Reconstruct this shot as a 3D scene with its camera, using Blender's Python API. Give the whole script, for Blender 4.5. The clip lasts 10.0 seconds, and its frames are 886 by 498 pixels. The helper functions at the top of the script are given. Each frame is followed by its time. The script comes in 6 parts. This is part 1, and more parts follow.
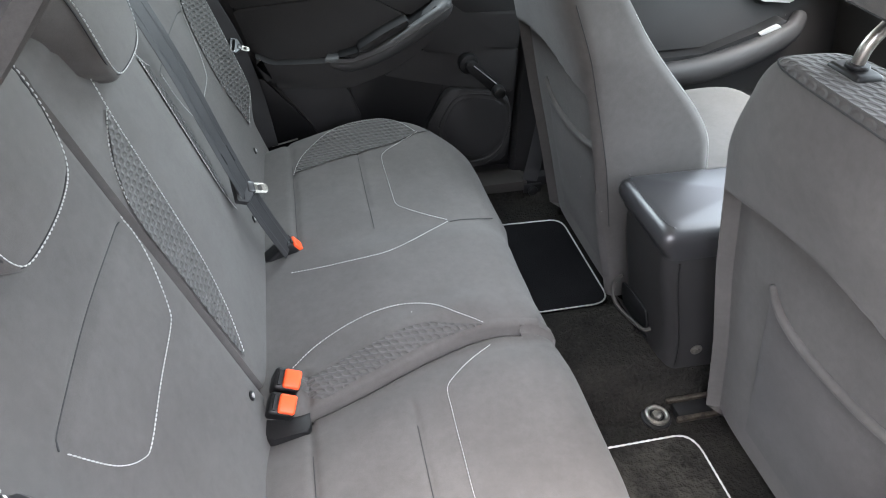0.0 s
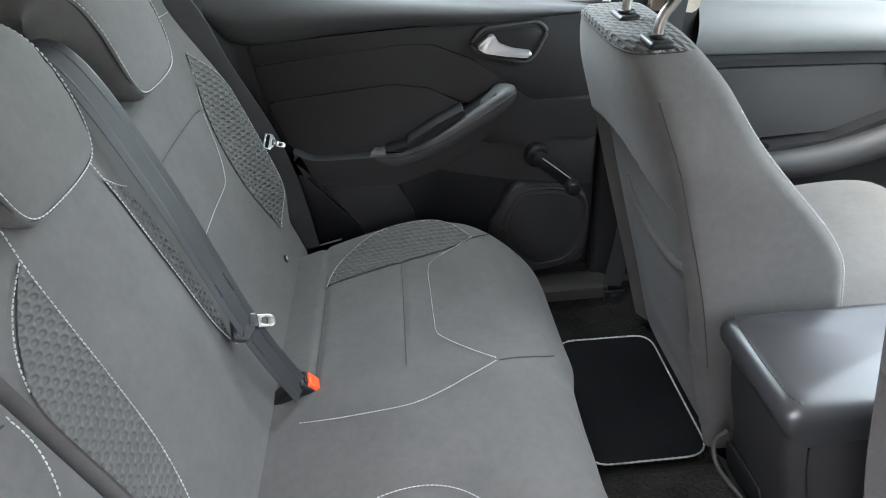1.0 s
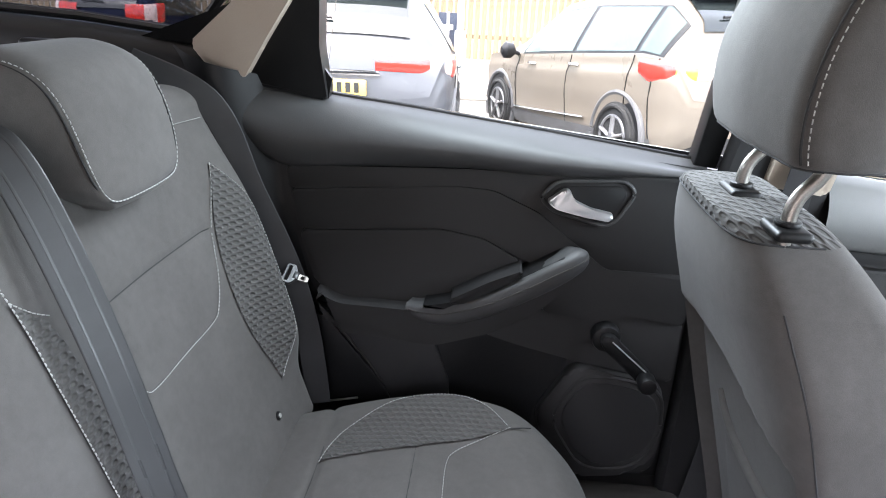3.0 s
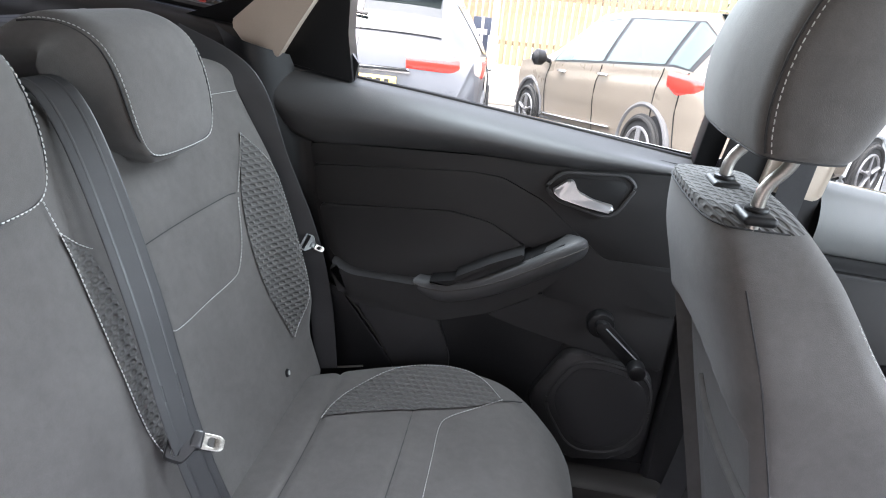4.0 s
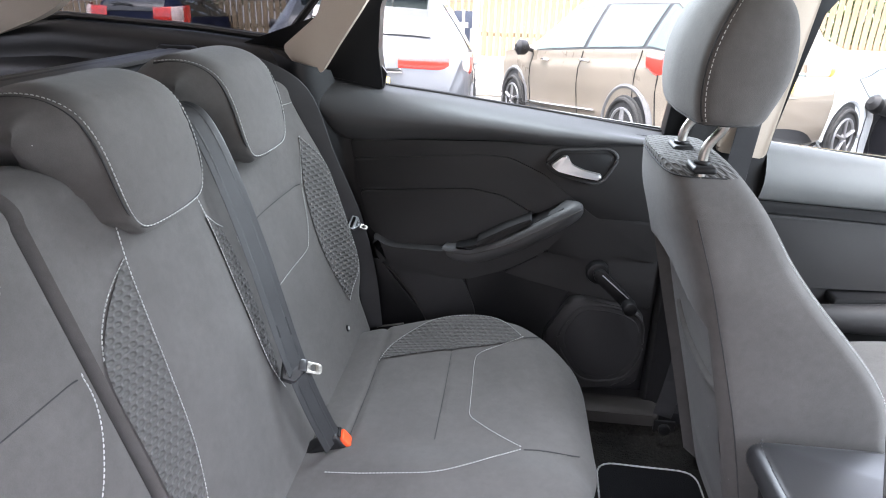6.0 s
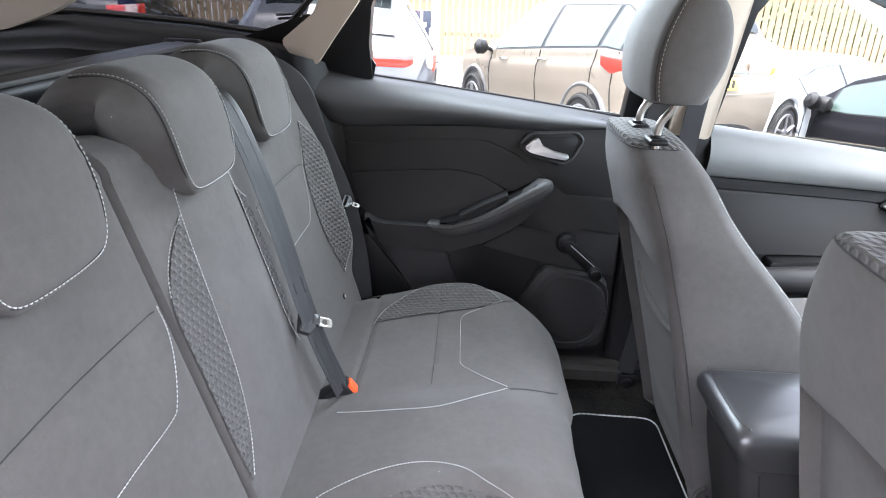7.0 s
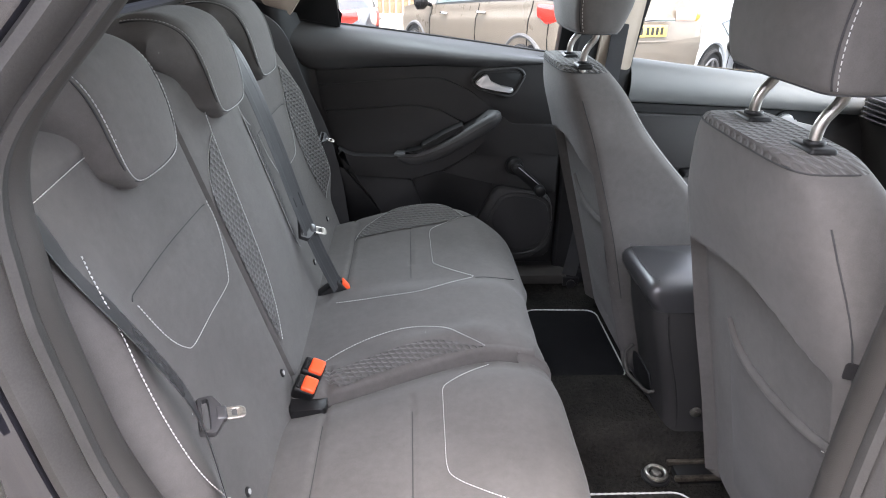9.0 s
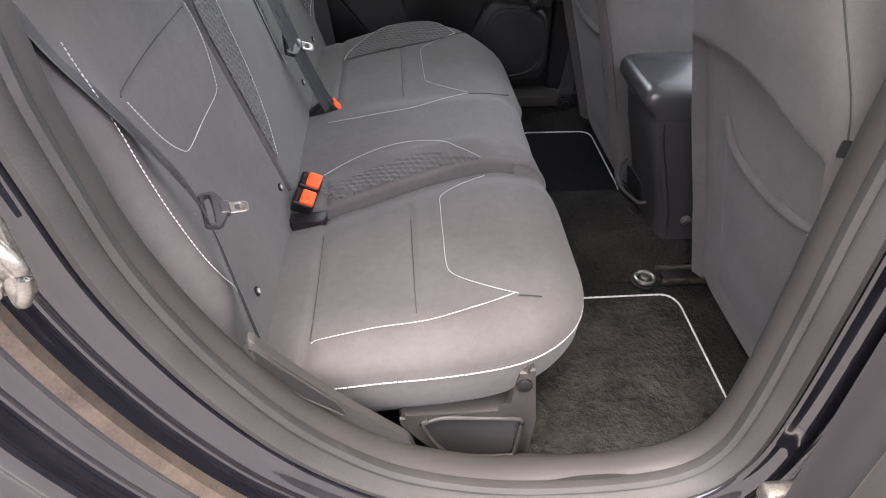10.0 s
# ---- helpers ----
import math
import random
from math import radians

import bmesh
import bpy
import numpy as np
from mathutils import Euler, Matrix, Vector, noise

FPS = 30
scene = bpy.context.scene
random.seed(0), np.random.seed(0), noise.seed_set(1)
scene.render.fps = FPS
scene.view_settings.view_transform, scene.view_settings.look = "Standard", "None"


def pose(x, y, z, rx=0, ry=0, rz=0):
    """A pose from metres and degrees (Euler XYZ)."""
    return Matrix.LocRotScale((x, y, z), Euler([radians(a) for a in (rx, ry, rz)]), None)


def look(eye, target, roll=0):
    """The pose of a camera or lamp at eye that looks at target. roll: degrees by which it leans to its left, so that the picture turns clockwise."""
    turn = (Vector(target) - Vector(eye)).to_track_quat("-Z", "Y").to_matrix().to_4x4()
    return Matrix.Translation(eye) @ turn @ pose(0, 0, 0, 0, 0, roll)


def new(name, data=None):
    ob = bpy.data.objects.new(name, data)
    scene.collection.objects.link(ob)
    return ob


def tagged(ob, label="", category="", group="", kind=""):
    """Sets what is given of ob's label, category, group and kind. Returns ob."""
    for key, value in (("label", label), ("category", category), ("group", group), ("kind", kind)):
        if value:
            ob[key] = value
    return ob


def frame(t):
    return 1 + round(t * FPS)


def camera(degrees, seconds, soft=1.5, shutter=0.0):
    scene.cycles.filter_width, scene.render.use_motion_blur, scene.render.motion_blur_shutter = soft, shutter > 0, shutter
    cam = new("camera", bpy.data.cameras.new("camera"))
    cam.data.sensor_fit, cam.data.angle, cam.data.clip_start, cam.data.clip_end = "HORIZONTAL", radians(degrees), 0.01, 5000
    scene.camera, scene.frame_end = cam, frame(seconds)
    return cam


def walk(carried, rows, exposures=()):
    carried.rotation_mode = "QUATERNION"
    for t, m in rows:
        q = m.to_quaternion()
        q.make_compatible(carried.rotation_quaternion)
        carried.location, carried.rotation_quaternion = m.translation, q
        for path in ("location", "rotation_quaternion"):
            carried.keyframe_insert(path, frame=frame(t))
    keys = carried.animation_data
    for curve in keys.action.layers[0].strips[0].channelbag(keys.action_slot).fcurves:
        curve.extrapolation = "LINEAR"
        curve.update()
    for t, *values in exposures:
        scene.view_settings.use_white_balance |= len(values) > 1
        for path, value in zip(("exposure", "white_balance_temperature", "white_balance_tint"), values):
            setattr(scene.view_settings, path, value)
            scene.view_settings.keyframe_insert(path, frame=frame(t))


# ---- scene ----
cam = camera(68.8, 10.0, soft=1.0)
PATH = [
    (0, (0.200, -0.853, 1.346), (0.557, 0.655, 0.095), 1.6),
    (0.5, (0.288, -0.713, 1.328), (0.464, 0.873, 0.126), -2.0),
    (1, (0.332, -0.599, 1.308), (0.418, 1.061, 0.194), -3.2),
    (1.5, (0.353, -0.518, 1.294), (0.416, 1.222, 0.311), -2.0),
    (2, (0.374, -0.45, 1.29), (0.408, 1.359, 0.44), -1.2),
    (2.5, (0.385, -0.387, 1.267), (0.334, 1.463, 0.509), 0.1),
    (2.7, (0.388, -0.361, 1.252), (0.291, 1.49, 0.503), 0.7),
    (3.8, (0.422, -0.41, 1.24), (0.23, 1.432, 0.487), 5.9),
    (4, (0.428, -0.441, 1.235), (0.224, 1.404, 0.491), 5.6),
    (4.5, (0.447, -0.497, 1.267), (0.218, 1.336, 0.502), 4.5),
    (5, (0.437, -0.571, 1.269), (0.212, 1.27, 0.521), 3.4),
    (5.5, (0.418, -0.639, 1.283), (0.199, 1.198, 0.523), 2.1),
    (7, (0.348, -0.886, 1.282), (0.289, 0.965, 0.527), 2.2),
    (7.5, (0.326, -0.974, 1.301), (0.347, 0.878, 0.547), 2.7),
    (8, (0.317, -1.056, 1.301), (0.38, 0.795, 0.545), 2.5),
    (8.5, (0.302, -1.141, 1.303), (0.377, 0.701, 0.529), 2.0),
    (9, (0.3, -1.171, 1.281), (0.402, 0.633, 0.424), 1.0),
    (9.5, (0.292, -1.194, 1.253), (0.402, 0.512, 0.216), 0.2),
    (10, (0.291, -1.204, 1.224), (0.406, 0.35, -0.03), 0.0),
]
walk(cam, [(t, look(eye, target, roll)) for t, eye, target, roll in PATH],
     exposures=[(0, 4.8, 6600, 12), (0.5, 4.7, 6600, 10), (1, 4.75, 6600, 10), (2.5, 4.85, 6600, 15), (4.5, 4.75, 6600, 17), (5.5, 4.85, 6600, 18), (7.0, 4.95, 6500, 16), (7.5, 4.95, 6500, 16), (8.0, 4.65, 6550, 16), (8.5, 4.6, 6600, 16), (9.2, 4.45, 6700, 16), (10, 4.33, 6900, 19)])

# ---- world ----
world = bpy.data.worlds.new("overcast_sky")
scene.world = world
world.use_nodes = True
wn = world.node_tree.nodes
sky = wn.new("ShaderNodeTexSky")
sky.sky_type = "NISHITA"
sky.sun_disc = False
sky.sun_elevation, sky.sun_rotation = radians(77), radians(210)
sky.air_density, sky.dust_density, sky.ozone_density = 1.0, 4.0, 1.0
cloud = wn.new("ShaderNodeHueSaturation")
cloud.inputs["Saturation"].default_value = 0.45
world.node_tree.links.new(sky.outputs[0], cloud.inputs["Color"])
world.node_tree.links.new(cloud.outputs[0], wn["Background"].inputs[0])
wn["Background"].inputs[1].default_value = 0.11
sun = new("sun", bpy.data.lights.new("sun", "SUN"))
sun.data.energy, sun.data.angle, sun.data.color = 0.12, radians(40), (1.0, 0.95, 0.88)
sun.matrix_world = look((-0.48, -1.35, 7.0), (0.3, 0, 0.5))

# fill lamps added as daylight: in the windscreen, along the far rear window's top
for name, at, aim, wide, high, watts in (("windscreen_fill", (1.63, 0.0, 1.20), (0.2, 0.1, 0.75), 1.05, 0.55, 1.15), ("side_window_fill", (0.46, 0.652, 1.315), (0.40, -0.10, 0.85), 0.50, 0.05, 0.40)):
    lamp = new(name, bpy.data.lights.new(name, "AREA"))
    lamp.data.shape, lamp.data.size, lamp.data.size_y = "RECTANGLE", wide, high
    lamp.data.energy, lamp.data.color = watts, (0.76, 0.92, 1.0)
    lamp.matrix_world = look(at, aim)

# ---- materials ----
def mat(name, rough=0.6, metal=0.0):
    m = bpy.data.materials.new(name)
    m.use_nodes = True
    b = m.node_tree.nodes["Principled BSDF"]
    b.inputs["Roughness"].default_value, b.inputs["Metallic"].default_value = rough, metal
    return m, m.node_tree.nodes, m.node_tree.links, b


def coords(nodes, links, scale=(1, 1, 1)):
    tc, mp = nodes.new("ShaderNodeTexCoord"), nodes.new("ShaderNodeMapping")
    mp.inputs["Scale"].default_value = scale
    links.new(tc.outputs["Object"], mp.inputs[0])
    return mp.outputs[0]


def noise_tex(nodes, links, vec, scale, detail=4.0, rough=0.6):
    n = nodes.new("ShaderNodeTexNoise")
    n.inputs["Scale"].default_value, n.inputs["Detail"].default_value, n.inputs["Roughness"].default_value = scale, detail, rough
    links.new(vec, n.inputs["Vector"])
    return n.outputs["Fac"]


def ramp(nodes, links, fac, stops):
    r = nodes.new("ShaderNodeValToRGB")
    r.color_ramp.elements[0].position, r.color_ramp.elements[0].color = stops[0][0], (*stops[0][1], 1)
    r.color_ramp.elements[1].position, r.color_ramp.elements[1].color = stops[-1][0], (*stops[-1][1], 1)
    for p, c in stops[1:-1]:
        r.color_ramp.elements.new(p).color = (*c, 1)
    links.new(fac, r.inputs[0])
    return r.outputs[0]


def bump(nodes, links, bsdf, height, strength, distance=0.002):
    b = nodes.new("ShaderNodeBump")
    b.inputs["Strength"].default_value, b.inputs["Distance"].default_value = strength, distance
    links.new(height, b.inputs["Height"])
    links.new(b.outputs[0], bsdf.inputs["Normal"])


def surface(name, low, high, rough=0.6, big=6.0, fine=600.0, strength=0.2, dist=0.001, metal=0.0, sheen=0.0, coat=0.0, stretch=(1, 1, 1), spec=0.3, lint=False):
    """Two colours mixed by stains, with a fine grain in colour and relief."""
    m, n, l, b = mat(name, rough, metal)
    v = coords(n, l, stretch)
    stain, grain = noise_tex(n, l, v, big, 5), noise_tex(n, l, v, fine, 2)
    mix = n.new("ShaderNodeMath")
    mix.operation = "MULTIPLY_ADD"
    mix.inputs[1].default_value = 0.35
    l.new(grain, mix.inputs[0])
    sc = n.new("ShaderNodeMath")
    sc.operation = "MULTIPLY"
    sc.inputs[1].default_value = 0.65
    l.new(stain, sc.inputs[0])
    l.new(sc.outputs[0], mix.inputs[2])
    colour = ramp(n, l, mix.outputs[0], [(0.32, low), (0.68, high)])
    if lint:
        # pile brushed in patches, and stray bits of pale lint
        pile = noise_tex(n, l, v, 70, 4, 0.7)
        vary = n.new("ShaderNodeMapRange")
        vary.inputs["From Min"].default_value, vary.inputs["From Max"].default_value = 0.30, 0.70
        vary.inputs["To Min"].default_value, vary.inputs["To Max"].default_value = 0.93, 1.07
        l.new(pile, vary.inputs[0])
        sc2 = n.new("ShaderNodeVectorMath")
        sc2.operation = "SCALE"
        l.new(colour, sc2.inputs[0])
        l.new(vary.outputs[0], sc2.inputs["Scale"])
        vo = n.new("ShaderNodeTexVoronoi")
        vo.inputs["Scale"].default_value = 11.0
        l.new(v, vo.inputs["Vector"])
        spot = n.new("ShaderNodeMath")
        spot.operation, spot.inputs[1].default_value = "LESS_THAN", 0.013
        l.new(vo.outputs["Distance"], spot.inputs[0])
        mx = n.new("ShaderNodeMix")
        mx.data_type = "RGBA"
        mx.inputs[7].default_value = (0.35, 0.34, 0.33, 1)
        l.new(spot.outputs[0], mx.inputs[0])
        l.new(sc2.outputs[0], mx.inputs[6])
        colour = mx.outputs[2]
    l.new(colour, b.inputs["Base Color"])
    bump(n, l, b, grain, strength, dist)
    b.inputs["Sheen Weight"].default_value = sheen
    b.inputs["Coat Weight"].default_value = coat
    b.inputs["Specular IOR Level"].default_value = spec
    rr = n.new("ShaderNodeMapRange")
    rr.inputs["To Min"].default_value, rr.inputs["To Max"].default_value = max(rough - 0.1, 0.02), min(rough + 0.1, 1)
    l.new(stain, rr.inputs[0])
    l.new(rr.outputs[0], b.inputs["Roughness"])
    return m


def plain(name, colour, rough=0.5, metal=0.0, coat=0.0):
    m, n, l, b = mat(name, rough, metal)
    b.inputs["Base Color"].default_value = (*colour, 1)
    b.inputs["Coat Weight"].default_value = coat
    return m


FABRIC = surface("seat_fabric", (0.070, 0.066, 0.063), (0.098, 0.093, 0.089), 0.95, 7, 900, 0.4, 0.0006, sheen=0.10, spec=0.08, lint=True)
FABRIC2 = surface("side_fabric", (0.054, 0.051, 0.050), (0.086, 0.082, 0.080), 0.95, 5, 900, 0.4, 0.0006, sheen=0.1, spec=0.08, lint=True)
PLASTIC = surface("door_plastic", (0.014, 0.014, 0.015), (0.023, 0.022, 0.0225), 0.58, 3, 900, 0.25, 0.0005)
PLASTIC2 = surface("lower_plastic", (0.019, 0.0185, 0.019), (0.030, 0.029, 0.029), 0.52, 3, 800, 0.3, 0.0006)
TRIMGREY = surface("sill_plastic", (0.028, 0.026, 0.024), (0.044, 0.041, 0.038), 0.55, 4, 800, 0.25, 0.0005)
# Sky light on the front ledge is put into this paler grey.
LIT_FRONTLEDGE = surface("lit_front_ledge_plastic", (0.085, 0.087, 0.086), (0.125, 0.127, 0.125), 0.62, 3, 900, 0.25, 0.0005, spec=0.5)
# Window light on the rear ledge is put into this colour; armrest shares it.
LIT_LEDGE = surface("lit_ledge_plastic", (0.040, 0.040, 0.041), (0.058, 0.058, 0.059), 0.55, 3, 900, 0.30, 0.0005, spec=0.5)
SEALER = surface("dirty_seam_sealer", (0.022, 0.017, 0.014), (0.085, 0.064, 0.048), 0.7, 25, 300, 0.4, 0.001)
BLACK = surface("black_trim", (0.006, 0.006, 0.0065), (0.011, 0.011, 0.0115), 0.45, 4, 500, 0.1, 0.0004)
VINYL = surface("armrest_vinyl", (0.022, 0.022, 0.024), (0.032, 0.032, 0.034), 0.36, 1.2, 350, 0.10, 0.0004, spec=0.8)
BEIGE = surface("beige_lining", (0.40, 0.335, 0.275), (0.48, 0.41, 0.34), 0.85, 3, 700, 0.2, 0.0005)
CARPET = surface("floor_carpet", (0.006, 0.006, 0.006), (0.024, 0.0225, 0.020), 0.98, 8, 140, 1.0, 0.006, spec=0.03)
MATCLOTH = surface("mat_cloth", (0.007, 0.007, 0.008), (0.014, 0.014, 0.015), 0.98, 5, 500, 0.8, 0.003, spec=0.03)
MATWORN = surface("worn_mat_cloth", (0.006, 0.006, 0.006), (0.038, 0.036, 0.032), 0.98, 12, 75, 1.0, 0.010, spec=0.03)
THREAD = surface("white_thread", (0.32, 0.32, 0.31), (0.50, 0.50, 0.49), 0.8, 40, 900, 0.2, 0.0004)
WEBBING = surface("belt_webbing", (0.013, 0.013, 0.014), (0.024, 0.024, 0.0255), 0.48, 6, 900, 0.35, 0.0004, sheen=0.02, stretch=(1, 1, 3), spec=0.45)
ORANGE = surface("orange_plastic", (0.75, 0.075, 0.02), (0.85, 0.10, 0.03), 0.35, 6, 600, 0.05)
STEEL = surface("brushed_steel", (0.30, 0.28, 0.255), (0.46, 0.44, 0.41), 0.36, 20, 700, 0.1, 0.0004, metal=1.0)
SILVER = surface("silver_handle", (0.55, 0.55, 0.56), (0.66, 0.66, 0.67), 0.3, 5, 700, 0.05, 0.0003, metal=0.7)
SEAM = surface("seam_thread_crease_shade", (0.026, 0.026, 0.027), (0.042, 0.042, 0.043), 0.9, 30, 600)
RUBBER = surface("door_seal_rubber", (0.024, 0.023, 0.022), (0.046, 0.044, 0.042), 0.6, 8, 500, 0.25, 0.0006)
PAINT = surface("black_car_paint", (0.003, 0.003, 0.004), (0.009, 0.009, 0.010), 0.10, 60, 260, 0.22, 0.0006, coat=0.3, spec=0.5)
GRIP = surface("belt_grip_plastic", (0.020, 0.020, 0.021), (0.034, 0.034, 0.036), 0.30, 8, 500, 0.08, 0.0003, spec=0.5)
WORNSTEEL = surface("worn_steel", (0.14, 0.13, 0.115), (0.36, 0.34, 0.31), 0.38, 50, 400, 0.3, 0.0006, metal=0.9)
JAMB = surface("jamb_paint", (0.003, 0.003, 0.005), (0.009, 0.009, 0.012), 0.04, 30, 55, 0.10, 0.003, coat=1.0, spec=0.6, stretch=(1, 1, 0.5))
RUST = surface("worn_metal", (0.03, 0.026, 0.022), (0.13, 0.11, 0.09), 0.45, 60, 500, 0.3, 0.001, metal=0.7)


def patterned():
    """Cloth with staggered rows of small slanted dimples."""
    m, n, l, b = mat("patterned_fabric", 0.9)
    tc, sep = n.new("ShaderNodeTexCoord"), n.new("ShaderNodeSeparateXYZ")
    l.new(tc.outputs["UV"], sep.inputs[0])

    def op(kind, a, c, d=None):
        k = n.new("ShaderNodeMath")
        k.operation = kind
        for i, v in enumerate((a, c, d)):
            if v is None:
                continue
            if isinstance(v, (int, float)):
                k.inputs[i].default_value = v
            else:
                l.new(v, k.inputs[i])
        return k.outputs[0]
    rows = op("MULTIPLY", sep.outputs[1], 1.15)
    fv = op("FRACT", rows, None)
    fu = op("FRACT", op("MULTIPLY_ADD", op("FLOOR", rows, None), 0.5, op("MULTIPLY", sep.outputs[0], 0.8)), None)
    lean = op("MULTIPLY_ADD", op("SUBTRACT", fv, 0.5), 0.35, fu)
    d = op("SQRT", op("ADD", op("POWER", op("MULTIPLY", op("ABSOLUTE", op("SUBTRACT", lean, 0.5), None), 1.9), 2.0), op("POWER", op("MULTIPLY", op("ABSOLUTE", op("SUBTRACT", fv, 0.5), None), 2.2), 2.0)), None)
    mask = n.new("ShaderNodeMapRange")
    mask.interpolation_type = "SMOOTHSTEP"
    mask.inputs["From Min"].default_value, mask.inputs["From Max"].default_value = 0.40, 1.05
    l.new(d, mask.inputs[0])
    v = coords(n, l)
    g, st = noise_tex(n, l, v, 900, 2), noise_tex(n, l, v, 7, 5)
    c = ramp(n, l, op("MULTIPLY_ADD", g, 0.4, op("MULTIPLY", st, 0.6)), [(0.32, (0.058, 0.056, 0.055)), (0.68, (0.096, 0.092, 0.089))])
    mx = n.new("ShaderNodeMix")
    mx.data_type = "RGBA"
    mx.inputs[6].default_value = (0.074, 0.0715, 0.068, 1)
    l.new(mask.outputs[0], mx.inputs[0])
    l.new(c, mx.inputs[7])
    l.new(mx.outputs[2], b.inputs["Base Color"])
    bump(n, l, b, mask.outputs[0], 0.9, 0.0030)
    b.inputs["Sheen Weight"].default_value = 0.1
    b.inputs["Specular IOR Level"].default_value = 0.08
    return m


PATTERN = patterned()


def glassy(name, tint, rough=0.0, thin=0.92):
    m, n, l, b = mat(name, rough)
    out = n["Material Output"]
    tr, gl, mx, fr = n.new("ShaderNodeBsdfTransparent"), n.new("ShaderNodeBsdfGlossy"), n.new("ShaderNodeMixShader"), n.new("ShaderNodeFresnel")
    tr.inputs[0].default_value = (*tint, 1)
    gl.inputs["Roughness"].default_value = 0.02
    fr.inputs[0].default_value = 1.45
    l.new(fr.outputs[0], mx.inputs[0])
    l.new(tr.outputs[0], mx.inputs[1])
    l.new(gl.outputs[0], mx.inputs[2])
    l.new(mx.outputs[0], out.inputs[0])
    return m


GLASS = glassy("clear_glass", (0.86, 0.88, 0.875))
TINTED = glassy("privacy_glass", (0.28, 0.29, 0.31))

# ---- shaping helpers ----
def thing(name, label, category, group="", kind=""):
    return tagged(new(name), label, category, group, kind)


def mesh_of(name, bm, material, angle=40):
    bmesh.ops.recalc_face_normals(bm, faces=bm.faces)
    me = bpy.data.meshes.new(name)
    bm.to_mesh(me)
    bm.free()
    me.materials.append(material)
    me.polygons.foreach_set("use_smooth", [True] * len(me.polygons))
    me.set_sharp_from_angle(angle=radians(angle))
    return me


def part(name, bm, material, parent, label="", angle=40):
    ob = new(name, mesh_of(name, bm, material, angle))
    ob.parent = parent
    return tagged(ob, label)


def single(name, bm, material, label, category, group="", kind="", angle=40):
    return tagged(new(name, mesh_of(name, bm, material, angle)), label, category, group, kind)


def smooth(a, b, x):
    t = min(max((x - a) / (b - a), 0.0), 1.0)
    return t * t * (3 - 2 * t)


def spline(pts, n, closed=False):
    """n points evenly spaced in parameter on a Catmull-Rom curve through pts."""
    p = [Vector(q) for q in pts]
    k = len(p)
    out = []
    spans = k if closed else k - 1
    for i in range(n):
        s = i / n * spans if closed else i / (n - 1) * spans
        j = min(int(s), spans - 1)
        t = s - j
        if closed:
            a, b, c, d = p[(j - 1) % k], p[j], p[(j + 1) % k], p[(j + 2) % k]
        else:
            a, b, c, d = p[max(j - 1, 0)], p[j], p[j + 1], p[min(j + 2, k - 1)]
        out.append(0.5 * (2 * b + (c - a) * t + (2 * a - 5 * b + 4 * c - d) * t * t + (3 * b - a - 3 * c + d) * t ** 3))
    return out


def even(pts, step):
    """Points along a polyline at an even step."""
    out, left = [pts[0].copy()], step
    for a, b in zip(pts, pts[1:]):
        d = (b - a).length
        at = left
        while at <= d:
            out.append(a.lerp(b, at / d))
            at += step
        left = at - d
    return out


def grid(f, nu, nv, uv=None):
    bm = bmesh.new()
    rows = [[bm.verts.new(f(i / (nu - 1), j / (nv - 1))) for j in range(nv)] for i in range(nu)]
    lay = bm.loops.layers.uv.new("UVMap") if uv else None
    for i in range(nu - 1):
        for j in range(nv - 1):
            fc = bm.faces.new((rows[i][j], rows[i + 1][j], rows[i + 1][j + 1], rows[i][j + 1]))
            if uv:
                for lp, (a, b) in zip(fc.loops, ((i, j), (i + 1, j), (i + 1, j + 1), (i, j + 1))):
                    lp[lay].uv = uv(rows[a][b].co)
    return bm


def loft(rings, caps=True, closed=True):
    bm = bmesh.new()
    rows = [[bm.verts.new(p) for p in r] for r in rings]
    n = len(rows[0])
    for a, b in zip(rows, rows[1:]):
        for j in range(n if closed else n - 1):
            k = (j + 1) % n
            bm.faces.new((a[j], a[k], b[k], b[j]))
    if caps and closed:
        for r in (rows[0], rows[-1]):
            c = bm.verts.new(sum((v.co for v in r), Vector()) / n)
            for j in range(n):
                bm.faces.new((r[j], r[(j + 1) % n], c))
    return bm


def tube(pts, radius, n=10, flat=1.0, up=(0, 0, 1)):
    """A tube along pts; flat squeezes it along its second axis."""
    pts = [Vector(p) for p in pts]
    rings = []
    for i, p in enumerate(pts):
        d = (pts[min(i + 1, len(pts) - 1)] - pts[max(i - 1, 0)]).normalized()
        s = d.cross(Vector(up))
        s = s.normalized() if s.length > 1e-4 else d.orthogonal().normalized()
        w = s.cross(d)
        r = radius(i / (len(pts) - 1)) if callable(radius) else radius
        rings.append([p + s * math.cos(a) * r + w * math.sin(a) * r * flat for a in (2 * math.pi * k / n for k in range(n))])
    return loft(rings)


def box(size, at=(0, 0, 0), bevel=0.004, segs=2, turn=None):
    bm = bmesh.new()
    bmesh.ops.create_cube(bm, size=1)
    bmesh.ops.scale(bm, vec=size, verts=bm.verts)
    if bevel:
        bmesh.ops.bevel(bm, geom=list(bm.edges), offset=bevel, segments=segs, profile=0.5, affect="EDGES")
    if turn:
        bmesh.ops.transform(bm, matrix=turn, verts=bm.verts)
    bmesh.ops.translate(bm, vec=at, verts=bm.verts)
    return bm


